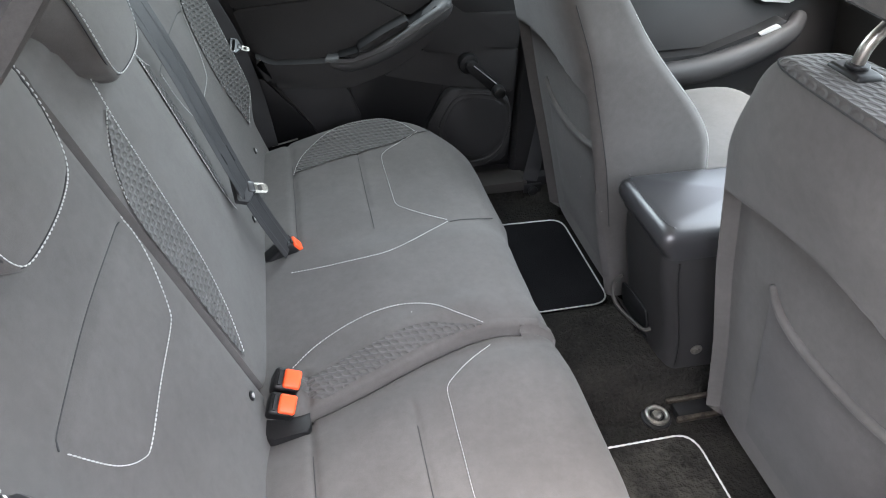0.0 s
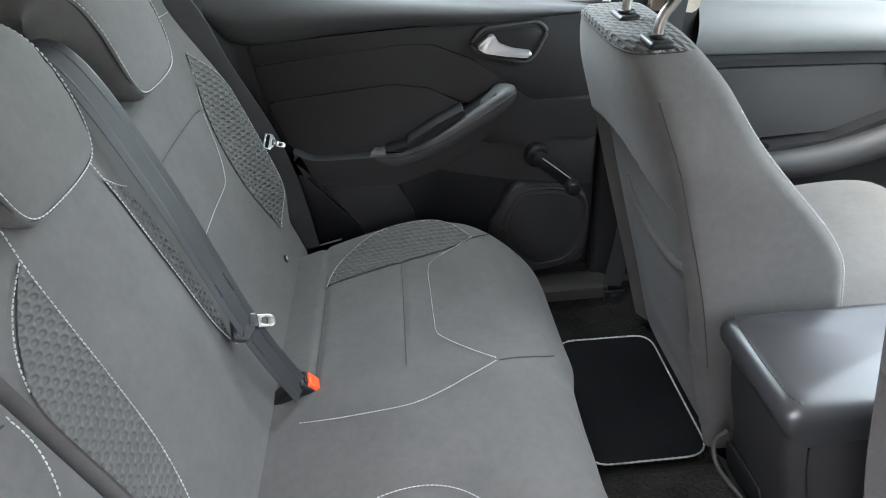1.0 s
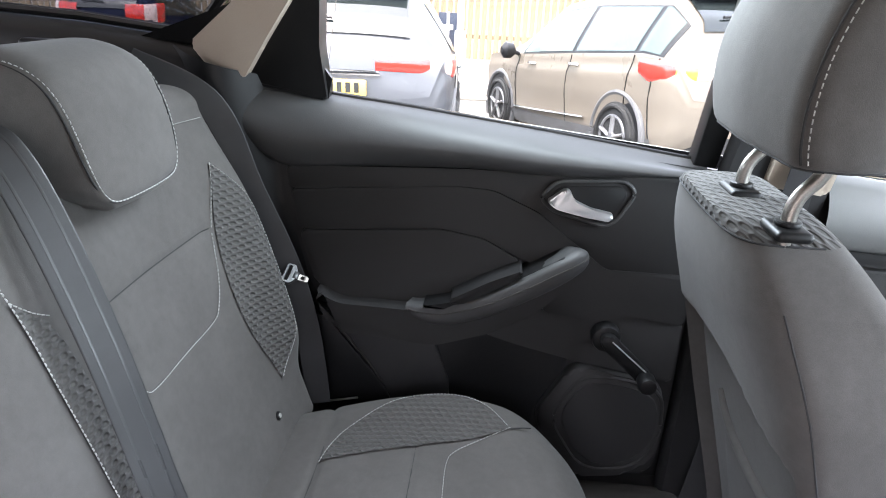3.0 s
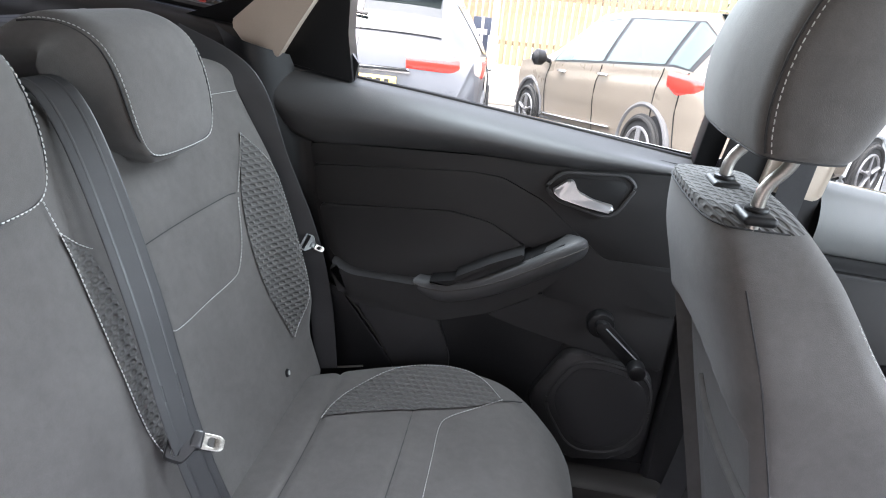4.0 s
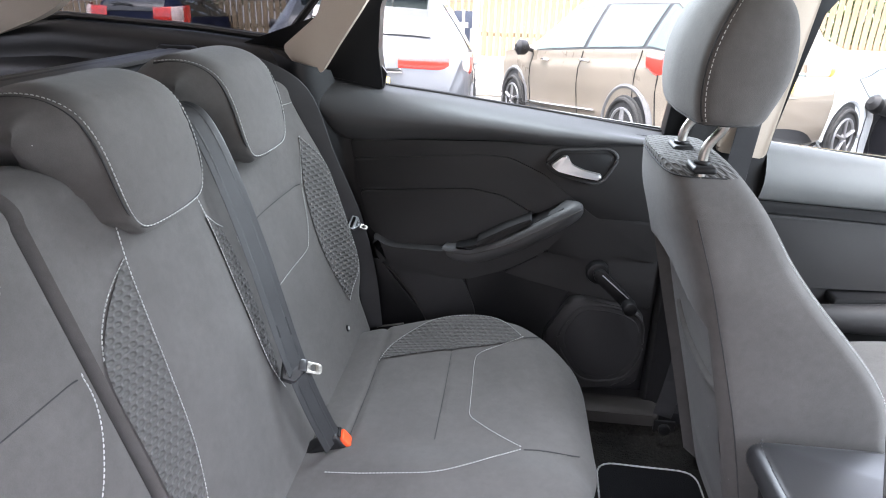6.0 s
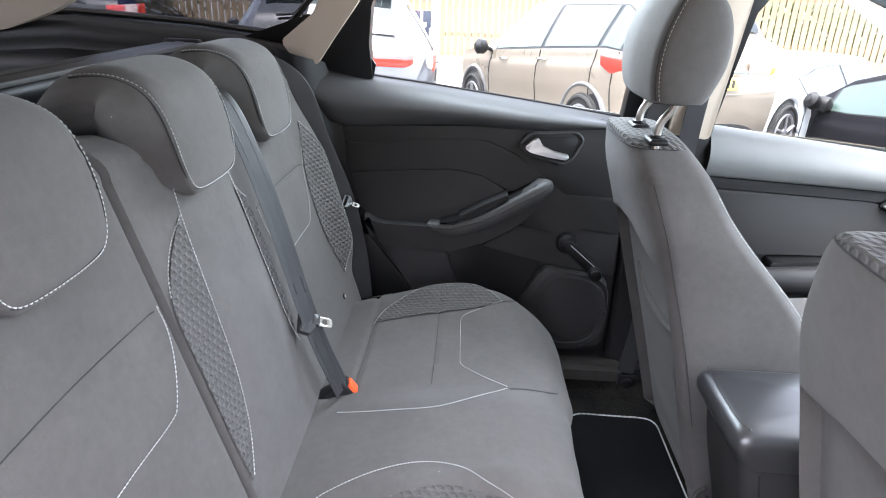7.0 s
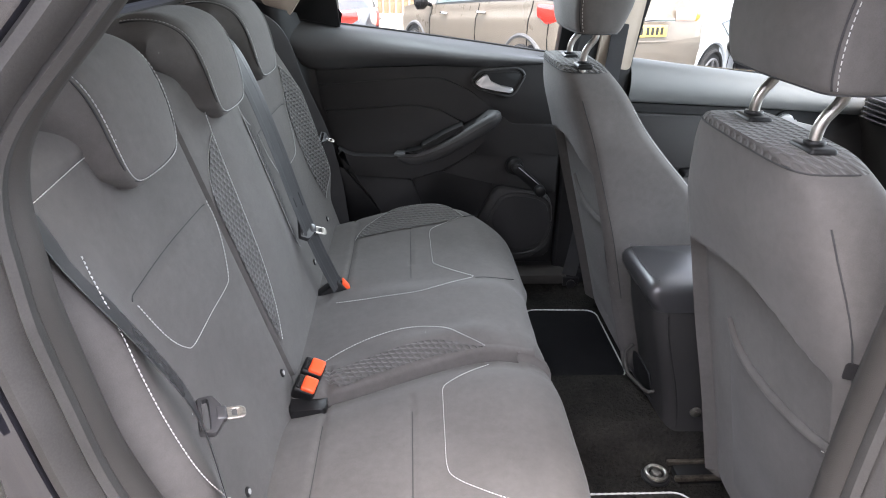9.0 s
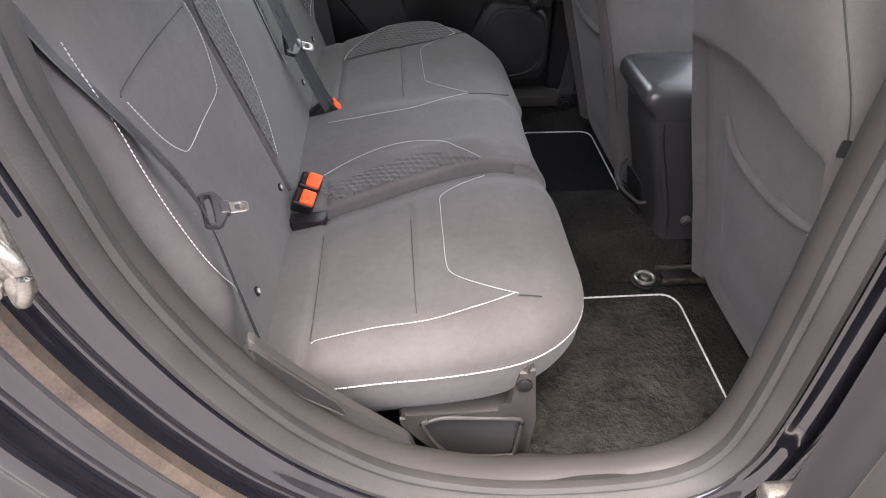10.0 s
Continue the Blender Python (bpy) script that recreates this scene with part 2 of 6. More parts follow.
def cyl(r, depth, at=(0, 0, 0), n=20, axis="Z", bevel=0.0, r2=None):
    bm = bmesh.new()
    bmesh.ops.create_cone(bm, cap_ends=True, segments=n, radius1=r, radius2=r if r2 is None else r2, depth=depth)
    if bevel:
        rim = [e for e in bm.edges if abs(e.verts[0].co.z - e.verts[1].co.z) < 1e-6]
        bmesh.ops.bevel(bm, geom=rim, offset=bevel, segments=2, profile=0.5, affect="EDGES")
    if axis == "Y":
        bmesh.ops.rotate(bm, matrix=Matrix.Rotation(math.pi / 2, 3, "X"), verts=bm.verts)
    if axis == "X":
        bmesh.ops.rotate(bm, matrix=Matrix.Rotation(math.pi / 2, 3, "Y"), verts=bm.verts)
    bmesh.ops.translate(bm, vec=at, verts=bm.verts)
    return bm


def join(*bms):
    out = bmesh.new()
    for b in bms:
        me = bpy.data.meshes.new("tmp")
        b.to_mesh(me)
        b.free()
        out.from_mesh(me)
        bpy.data.meshes.remove(me)
    return out


def plate(pts, place, depth, bevel=0.006, segs=2):
    """A slab with the outline pts (a, b); place(a, b, d) puts a point d metres proud of its base."""
    bm = bmesh.new()
    back = [bm.verts.new(place(a, b, 0)) for a, b in pts]
    front = [bm.verts.new(place(a, b, depth)) for a, b in pts]
    bm.faces.new(back)
    ff = bm.faces.new(front)
    n = len(pts)
    for i in range(n):
        bm.faces.new((back[i], back[(i + 1) % n], front[(i + 1) % n], front[i]))
    if bevel:
        bmesh.ops.bevel(bm, geom=list(ff.edges), offset=bevel, segments=segs, profile=0.5, affect="EDGES")
    return bm


def rounded(pts, r=0.02, n=4):
    """An outline with its corners rounded off."""
    out, k = [], len(pts)
    for i in range(k):
        a, b, c = Vector(pts[i - 1]), Vector(pts[i]), Vector(pts[(i + 1) % k])
        ra = min(r, (a - b).length * 0.45, (c - b).length * 0.45)
        p, q = b + (a - b).normalized() * ra, b + (c - b).normalized() * ra
        for j in range(n + 1):
            t = j / n
            out.append(tuple(p * (1 - t) ** 2 + 2 * b * t * (1 - t) + q * t * t))
    return out


def grown(pts, g):
    """The outline pts moved outwards by g."""
    area = sum(a[0] * b[1] - b[0] * a[1] for a, b in zip(pts, pts[1:] + pts[:1]))
    out = []
    for i, p in enumerate(pts):
        a, b, c = Vector(pts[i - 1]), Vector(p), Vector(pts[(i + 1) % len(pts)])
        d = ((b - a).normalized() + (c - b).normalized())
        d = d.normalized() if d.length > 0.2 else (c - b).normalized()
        n = Vector((d.y, -d.x)) * (1 if area > 0 else -1)
        out.append(tuple(b + n * g))
    return out


def line_at(pts, x):
    for (a, b), (c, d) in zip(pts, pts[1:]):
        if a <= x <= c:
            return b + (d - b) * (x - a) / (c - a)
    return pts[0][1] if x < pts[0][0] else pts[-1][1]


def stitches(pts, normal, dash=0.0046, gap=0.0014, width=0.00052):
    """A row of thread stitches along pts; normal(p) is the cloth's outward direction."""
    bm = bmesh.new()
    fine = even(pts, dash + gap)
    for a, b in zip(fine, fine[1:]):
        d = (b - a).normalized()
        n = normal(a)
        s = d.cross(n).normalized() * width
        e = a + d * dash
        lift = n * 0.0013
        vs = [bm.verts.new(p) for p in (a - s, a + s, e + s, e - s, a.lerp(e, 0.25) + s * 0.5 + lift, a.lerp(e, 0.75) + s * 0.5 + lift, a.lerp(e, 0.75) - s * 0.5 + lift, a.lerp(e, 0.25) - s * 0.5 + lift)]
        for q in ((4, 5, 6, 7), (0, 4, 7), (1, 2, 5, 4), (2, 3, 6, 5), (0, 1, 4), (3, 0, 7, 6)):
            bm.faces.new([vs[i] for i in q])
    return bm

# ---- rear bench: shapes of cushion and backrest ----
def groove_y(x):
    """The slit between the single and the double cushion."""
    return -0.230 + 0.092 * smooth(0.10, 0.48, x)


def contour(x, y):
    a = abs(y)
    up = 0.020 * math.exp(-((a - 0.575) / 0.05) ** 2) * smooth(0.08, 0.28, x)
    up += 0.014 * (1 - smooth(0.09, 0.17, a)) * smooth(0.10, 0.30, x)
    g = y - groove_y(x)
    up += -0.022 * math.exp(-(g / 0.055) ** 2) if g < 0 else 0.010 * math.exp(-((g - 0.05) / 0.035) ** 2) * (1 - smooth(0.42, 0.50, x)) - 0.006 * math.exp(-(g / 0.012) ** 2)
    up -= 0.007 * math.exp(-((a - 0.36) / 0.12) ** 2)
    up -= 0.0060 * math.exp(-((x - 0.150) / 0.006) ** 2) * (1 if a > 0.16 else 0.0)
    up -= 0.0040 * math.exp(-((x - 0.302) / 0.005) ** 2) * smooth(0.24, 0.26, a) * (1 - smooth(0.50, 0.54, a))
    return up


def on_cushion(x, y, lift=0.0008):
    k = min(max((x - 0.05) / 0.40, 0.0), 1.0)
    return Vector((x, y, 0.533 + 0.041 * (1 - (1 - k) ** 1.7) + contour(x, y) - 0.012 * smooth(0.46, 0.56, x) + lift))


def cushion_normal(p):
    e = 0.004
    a = on_cushion(p.x + e, p.y) - on_cushion(p.x - e, p.y)
    b = on_cushion(p.x, p.y + e) - on_cushion(p.x, p.y - e)
    return a.cross(b).normalized()


# (outwards, down) over the rim, from the underside to the top
RIM_SIDE = [(-0.110, 0.180), (-0.046, 0.178), (-0.008, 0.118), (0.0, 0.042), (-0.003, 0.028), (-0.010, 0.017), (-0.022, 0.008), (-0.040, 0.002), (-0.058, 0.0), (-0.072, 0.0)]
RIM_FRONT = [(-0.085, 0.235), (-0.038, 0.160), (-0.006, 0.098), (-0.003, 0.050), (-0.010, 0.036), (-0.020, 0.024), (-0.032, 0.014), (-0.046, 0.006), (-0.060, 0.001), (-0.072, 0.0)]
EDGE = [(0.05, 0.588), (0.126, 0.602), (0.20, 0.613), (0.30, 0.621), (0.385, 0.617), (0.450, 0.602), (0.505, 0.570), (0.548, 0.524), (0.572, 0.475), (0.581, 0.420)]


def cushion_mesh(sign):
    """One cushion, from its rounded outer edge to the slit; sign: the side of its outer end."""
    end = groove_y(0.56)
    front = [(0.583 - 0.018 * (1 - smooth(0.09, 0.16, abs(y))), y) for y in [sign * 0.36 + (end - sign * 0.36) * i / 8 for i in range(9)]]
    path = spline([(x, sign * y, 0) for x, y in EDGE] + [(x, y, 0) for x, y in front], 170)
    bm = bmesh.new()
    rows = []
    total = len(path) - 1
    for i, p in enumerate(path):
        d = (path[min(i + 1, total)] - path[max(i - 1, 0)]).normalized()
        n = Vector((d.y, -d.x, 0)) * -sign
        if i > total - 3:
            n = Vector((1, 0, 0))
        w = smooth(0.3, 0.95, n.x)
        q = i / total
        gx = 0.05 + 0.49 * q
        g = Vector((gx, groove_y(gx) + sign * 0.0115, 0))
        row = []
        for (oa, da), (ob, db) in zip(RIM_SIDE, RIM_FRONT):
            o, dz = oa + (ob - oa) * w, da + (db - da) * w
            r = p + n * o
            inner = p + n * (-0.072)
            row.append(Vector((r.x, r.y, on_cushion(inner.x, inner.y, 0).z * (1 - smooth(-0.072, 0.0, o)) + on_cushion(inner.x, inner.y, 0).z * smooth(-0.072, 0.0, o) - dz)))
        start = p + n * (-0.072)
        count = 60 if sign < 0 else 130
        for k in range(1, count + 1):
            r = start.lerp(g, k / count)
            row.append(on_cushion(r.x, r.y, 0))
        for a in (0.3, 0.7, 1.1, 1.57):
            row.append(on_cushion(g.x, g.y, 0) + Vector((0, -sign * 0.0105 * math.sin(a), -0.012 * (1 - math.cos(a)))))
        row.append(row[-1] + Vector((0, 0, -0.09)))
        rows.append([bm.verts.new(c) for c in row])
    for a, b in zip(rows, rows[1:]):
        for j in range(len(a) - 1):
            bm.faces.new((a[j], a[j + 1], b[j + 1], b[j]))
    pipe = [(a[3].co + a[2].co * 0.3) / 1.3 for a in rows[:96]]
    return bm, pipe


def curve_on(points, put, n=60):
    return [put(p.x, p.y) for p in spline([(a, b, 0) for a, b in points], n)]


def lens(one, two, put, nu=26, nv=9, scale=70.0):
    """A panel of patterned cloth between two curves that share their ends."""
    a, b = spline([(p, q, 0) for p, q in one], nu), spline([(p, q, 0) for p, q in two], nu)

    def f(u, v):
        p = a[round(u * (nu - 1))].lerp(b[round(u * (nu - 1))], v)
        return put(p.x, p.y)
    return a, b, f, scale


def lens_mesh(one, two, put, axes, nu=40, nv=14, scale=92.0):
    a, b, f, s = lens(one, two, put, nu, nv, scale)
    return grid(f, nu, nv, uv=lambda co: (co[axes[0]] * s, co[axes[1]] * s))


def cush_panel(x, y):
    return on_cushion(x, y, 0.0034)


def cushion_thread(points, parent, n=80, dense=True):
    part("stitching", stitches(curve_on(points, lambda x, y: on_cushion(x, y, 0.0038), n), cushion_normal), THREAD, parent, "white contrast stitching")


bench = thing("rear_bench_cushion", "dark grey fabric rear bench cushion with white stitching, split in two", "seat cushion")
near, pipe = cushion_mesh(-1)
part("single_cushion", near, FABRIC, bench, angle=80)
part("double_cushion", cushion_mesh(1)[0], FABRIC, bench, angle=80)
for s in (-1, 1):
    outer = [(0.152, 0.44 * s), (0.178, 0.505 * s), (0.235, 0.555 * s), (0.30, 0.578 * s), (0.36, 0.580 * s), (0.41, 0.558 * s), (0.45, 0.520 * s)]
    inner = [(0.152, 0.44 * s), (0.20, 0.452 * s), (0.26, 0.465 * s), (0.31, 0.475 * s), (0.37, 0.487 * s), (0.41, 0.50 * s), (0.45, 0.520 * s)]
    if s > 0:
        part("patterned_panel", lens_mesh(outer, inner, cush_panel, (0, 1)), PATTERN, bench, "raised chevron weave panel")
        cushion_thread(outer, bench)
    else:
        cushion_thread([(0.153, -0.571), (0.233, -0.574), (0.319, -0.573), (0.394, -0.548), (0.452, -0.515)], bench)
    cushion_thread([(0.452, 0.520 * s), (0.405, 0.490 * s), (0.367, 0.462 * s), (0.354, 0.435 * s), (0.354, 0.36 * s), (0.355, 0.28 * s), (0.357, 0.245 * s), (0.372, 0.224 * s), (0.41, 0.190 * s), (0.452, 0.160 * s)], bench, 110)
mid_r = [(0.125, -0.151), (0.163, -0.114), (0.228, -0.083), (0.296, -0.069), (0.346, -0.077), (0.397, -0.112), (0.446, -0.134)]
mid_low = [(0.125, -0.164), (0.163, -0.213), (0.228, -0.194), (0.296, -0.170), (0.346, -0.154), (0.397, -0.143), (0.446, -0.134)]
mid_up = [((a + c) / 2, b + (d - b) * 0.60) for (a, b), (c, d) in zip(mid_r, mid_low)]
part("patterned_panel", lens_mesh(mid_up, mid_low, cush_panel, (0, 1)), PATTERN, bench, "raised chevron weave panel")
cushion_thread(mid_r, bench)
cushion_thread([(0.135, 0.088), (0.216, 0.076), (0.300, 0.074), (0.361, 0.095), (0.41, 0.128), (0.452, 0.160)], bench)


def seam(points, parent, put, name="seam", r=0.0011):
    part(name, tube(curve_on(points, put, 40), r, 6), SEAM, parent)


seam([(0.452, 0.160), (0.50, 0.166), (0.545, 0.170)], bench, on_cushion)
# Dark tubes put crease shade into the cushions' two cross dips.
for a, b in ((-0.56, -0.30), (0.18, 0.50)):
    seam([(0.150, a), (0.150, (a + b) / 2), (0.150, b)], bench, on_cushion, r=0.0008)
    seam([(0.302, a * 0.98), (0.302, (a + b) / 2), (0.302, b * 0.98)], bench, on_cushion, r=0.0008)
for s in (-1, 1):
    seam([(0.452, 0.520 * s), (0.468, 0.523 * s), (0.486, 0.526 * s)], bench, on_cushion)
# piping round the lower outer edge of the single cushion
part("piping", stitches([p + Vector((0.0004, -0.0012, 0.0004)) for p in pipe], lambda p: Vector((0.1 + 0.6 * smooth(0.42, 0.58, p.x), -0.8, 0.5)).normalized(), 0.006, 0.0012, 0.0010), THREAD, bench, "white stitched edge")


def back_x(z):
    return 0.075 - 0.3 * (z - 0.58)


TOPZ = 1.088


def back_bulge(y, z):
    a = abs(y)
    k = smooth(0.58, 0.70, z) * (1 - smooth(0.90, 1.06, z))
    b = 0.032 * math.exp(-((a - 0.60) / 0.055) ** 2) * k
    b += 0.010 * (1 - smooth(0.05, 0.16, abs(y - 0.02))) * smooth(0.6, 0.75, z)
    b -= 0.006 * math.exp(-((a - 0.35) / 0.13) ** 2)
    b -= 0.0045 * math.exp(-((z - 0.900) / 0.005) ** 2) * smooth(0.19, 0.21, a) * (1 - smooth(0.49, 0.51, a))
    return b


def back_point(y, s, depth=0.0):
    """s runs up the front face from 0 to 1, then over the top and down the rear."""
    low = 0.515
    if s <= 1:
        z = low + (TOPZ - 0.03 - low) * s
        x = back_x(z) + back_bulge(y, z)
        return Vector((x - depth, y, z))
    t = (s - 1) / 0.6
    ax = back_x(TOPZ - 0.03)
    if t < 0.6:
        a = t / 0.6 * math.pi
        return Vector((ax - 0.055 + 0.055 * math.cos(a) - depth, y, TOPZ - 0.03 + 0.035 * math.sin(a)))
    k = (t - 0.6) / 0.4
    return Vector((ax - 0.11 - 0.02 * k - depth * 0, y, TOPZ - 0.03 - 0.35 * k))


def on_back(y, z, lift=0.0009):
    return Vector((back_x(z) + back_bulge(y, z), y, z)) + Vector((0.96, 0, 0.29)) * lift


def back_panel(y, z):
    return on_back(y, z, 0.0024)


def back_normal(p):
    e = 0.004
    a = on_back(p.y + e, p.z) - on_back(p.y - e, p.z)
    b = on_back(p.y, p.z + e) - on_back(p.y, p.z - e)
    return a.cross(b).normalized()


def back_mesh(y0, y1, out0, out1):
    def f(u, v):
        w, e = y1 - y0, 0.10
        a = v * (1 + 2 * e) - e
        if 0 <= a <= 1:
            y, d = y0 + w * a, 0.0
        else:
            s, base, sign, out = (-a / e, y0, -1, out0) if a < 0 else ((a - 1) / e, y1, 1, out1)
            if out:
                y, d = base + sign * 0.045 * math.sin(min(s * 1.2, 1) * math.pi / 2), 0.05 * (1 - math.cos(min(s * 1.2, 1) * math.pi / 2)) + 0.10 * max(0, s - 0.7) / 0.3
            else:
                y, d = base + sign * 0.009 * smooth(0, 0.6, s), 0.07 * s ** 1.6
        return back_point(y, u * 1.6, d)
    return grid(f, 130, 90)


def back_thread(points, parent, n=80):
    part("stitching", stitches(curve_on(points, lambda y, z: on_back(y, z, 0.0028), n), back_normal), THREAD, parent, "white contrast stitching")


SPLIT = -0.178
single_back = thing("rear_single_backrest", "dark grey fabric single rear backrest with white stitching", "backrest", "rear backrests")
double_back = thing("rear_double_backrest", "dark grey fabric double rear backrest with patterned panels", "backrest", "rear backrests")
part("backrest", back_mesh(-0.605, SPLIT - 0.010, True, False), FABRIC, single_back)
part("backrest", back_mesh(SPLIT + 0.010, 0.605, False, True), FABRIC, double_back)
for s, par in ((-1, single_back), (1, double_back)):
    back_thread([(0.196 * s, 0.905), (0.198 * s, 0.870), (0.212 * s, 0.835), (0.240 * s, 0.797), (0.262 * s, 0.787), (0.34 * s, 0.786), (0.425 * s, 0.788), (0.452 * s, 0.800), (0.480 * s, 0.835), (0.505 * s, 0.895)], par, 120)
    out_a = [(0.560 * s, 0.985), (0.515 * s, 0.89), (0.500 * s, 0.80), (0.508 * s, 0.72), (0.540 * s, 0.625)]
    out_b = [(0.560 * s, 0.985), (0.600 * s, 0.92), (0.612 * s, 0.80), (0.598 * s, 0.70), (0.540 * s, 0.625)]
    if s > 0:
        part("patterned_panel", lens_mesh(out_a, out_b, back_panel, (1, 2)), PATTERN, par, "raised chevron weave panel")
    back_thread(out_b, par)
    if s > 0:
        back_thread([(0.560 * s, 0.985), (0.527 * s, 0.93), (0.505 * s, 0.895)], par, 30)
    back_thread([(0.60 * s, 1.045), (0.50 * s, 1.050), (0.43 * s, 1.052)] if s > 0 else [(0.60 * s, 1.045), (0.48 * s, 1.052), (0.44 * s, 1.053)], par, 40)
wedge_a = [(SPLIT + 0.012, 0.905), (-0.152, 0.86), (SPLIT + 0.012, 0.80), (SPLIT + 0.012, 0.70), (SPLIT + 0.014, 0.635)]
wedge_top = [(-0.074, 0.98), (-0.115, 0.955), (-0.148, 0.925), (SPLIT + 0.012, 0.895)]
wedge_main = [(-0.060, 1.05), (-0.066, 1.01), (-0.074, 0.965), (-0.080, 0.90), (-0.086, 0.83), (-0.094, 0.76), (-0.108, 0.70), (-0.125, 0.66), (-0.160, 0.615)]
wedge_in = [(-0.074, 0.98), (-0.080, 0.90), (-0.086, 0.83), (-0.094, 0.76), (-0.108, 0.70), (-0.164, 0.612)]
wedge_out = [(-0.074, 0.98), (-0.140, 0.925), (-0.1665, 0.88), (-0.1670, 0.78), (-0.1670, 0.69), (-0.164, 0.612)]
part("patterned_panel", lens_mesh(wedge_in, wedge_out, back_panel, (1, 2)), PATTERN, double_back, "raised chevron weave panel")
back_thread(wedge_main, double_back, 110)
back_thread(wedge_top, double_back, 40)
left_in = [(0.113, 1.045), (0.120, 0.99), (0.127, 0.94), (0.129, 0.88), (0.131, 0.80), (0.134, 0.72), (0.158, 0.655)]
back_thread(left_in, double_back, 100)
left_out = [(0.124, 0.965), (0.158, 0.93), (0.172, 0.87), (0.172, 0.80), (0.165, 0.72), (0.150, 0.665)]
part("patterned_panel", lens_mesh([(0.124, 0.965), (0.128, 0.92), (0.129, 0.87), (0.131, 0.80), (0.134, 0.72), (0.150, 0.665)], left_out, back_panel, (1, 2)), PATTERN, double_back, "raised chevron weave panel")
back_thread([(0.124, 0.965), (0.145, 0.945), (0.168, 0.93)], double_back, 20)
# A dark tube draws the shade of the crease across each backrest.
for s, par in ((-1, single_back), (1, double_back)):
    seam([(0.20 * s, 0.900), (0.35 * s, 0.900), (0.505 * s, 0.900)], par, on_back, r=0.0009)


def headrest(y0, label, dx=0.0):
    """A low saddle-shaped headrest that hooks over the backrest."""
    t = thing("rear_headrest", label, "headrest", "rear headrests")
    # profile in x-z from the lower front lip over the face and top to the rear
    prof = spline([(-0.066, 1.028, 0), (-0.046, 1.003, 0), (-0.020, 1.001, 0), (-0.009, 1.020, 0), (-0.018, 1.070, 0), (-0.033, 1.122, 0), (-0.054, 1.156, 0),
                   (-0.10, 1.172, 0), (-0.15, 1.168, 0), (-0.185, 1.148, 0), (-0.195, 1.116, 0), (-0.170, 1.098, 0), (-0.118, 1.094, 0), (-0.090, 1.070, 0)], 84, closed=True)
    count = len(prof)

    def half(p):
        return 0.064 + 0.030 * smooth(0.996, 1.030, p.y) + 0.040 * smooth(1.02, 1.15, p.y)

    def seam_v(i):
        return min(0.93, 0.094 / half(prof[i]))

    def shape(i, v, inset=0.0):
        p = prof[i]
        d = (prof[(i + 1) % count] - prof[i - 1]).normalized()
        n = Vector((-d.y, d.x, 0))
        if n.dot(p - Vector((-0.075, 1.105, 0))) > 0 and p.x > -0.06 or p.y > 1.14:
            n = n if n.dot(p - Vector((-0.085, 1.095, 0))) < 0 else -n
        else:
            n = n if n.dot(Vector((-0.07, 1.10, 0)) - p) > 0 else -n
        q = p + n * inset
        droop = 0.026 * smooth(0.45, 1.0, abs(v)) ** 1.4 * smooth(1.08, 1.16, p.y)
        sv = seam_v(i)
        over = max(0.0, (abs(v) - sv) / (1 - sv))
        back = (0.008 * v * v + 0.046 * over ** 1.1) * smooth(-0.11, -0.03, p.x)
        return Vector((q.x - back + dx, y0 + v * half(p), q.y - droop))
    rings = []
    for i in range(45):
        w = -1 + 2 * i / 44
        a = w * math.pi / 2
        v = math.copysign(1 - (1 - abs(math.sin(a))) ** 1.0, w)
        e = max(0.0, (abs(v) - 0.86) / 0.14)
        rings.append([shape(k, v, 0.013 * (1 - math.sqrt(max(0.0, 1 - e * e)))) for k in range(count)])
    part("cushion", loft(rings), FABRIC, t, angle=60)
    # the seam runs forward along the top, down the face, across and up again
    first, last = 50, 17
    down = [shape(k, -seam_v(k)) for k in range(first, last, -1)]
    low = [shape(last, seam_v(last) * (-1 + i / 15)) for i in range(31)]
    line = down + [down[-1].lerp(low[0], 0.5)] + low + [shape(k, seam_v(k)) for k in range(last, first + 1)]
    soft = line
    for _ in range(16):
        soft = [soft[max(i - 1, 0)].lerp(soft[min(i + 1, len(soft) - 1)], 0.5).lerp(p, 0.4) for i, p in enumerate(soft)]
    mid = Vector((-0.085, y0, 1.09))
    out = [p + ((p - mid) * Vector((1.0, 0.05, 1.0))).normalized() * 0.0026 for p in soft]
    part("stitching", stitches(out, lambda p: ((p - mid) * Vector((1.0, 0.2, 1.0))).normalized()), THREAD, t, "white contrast stitching")
    groove = [p + Vector((-0.001, math.copysign(0.0035, p.y - y0) * smooth(1.03, 1.05, p.z), -0.0035 * (1 - smooth(1.03, 1.05, p.z)))) for p in soft]
    part("seam", tube(groove, 0.0013, 6), SEAM, t)
    for dy in (-0.05, 0.05):
        part("post", tube([(-0.115, y0 + dy, 1.10), (-0.112, y0 + dy, 1.05)], 0.006, 10), STEEL, t, "steel post")
    return t


headrest(0.345, "dark grey fabric outer rear headrest with white stitching")
headrest(-0.345, "dark grey fabric outer rear headrest with white stitching", -0.012)
headrest(0.012, "dark grey fabric middle rear headrest with white stitching")

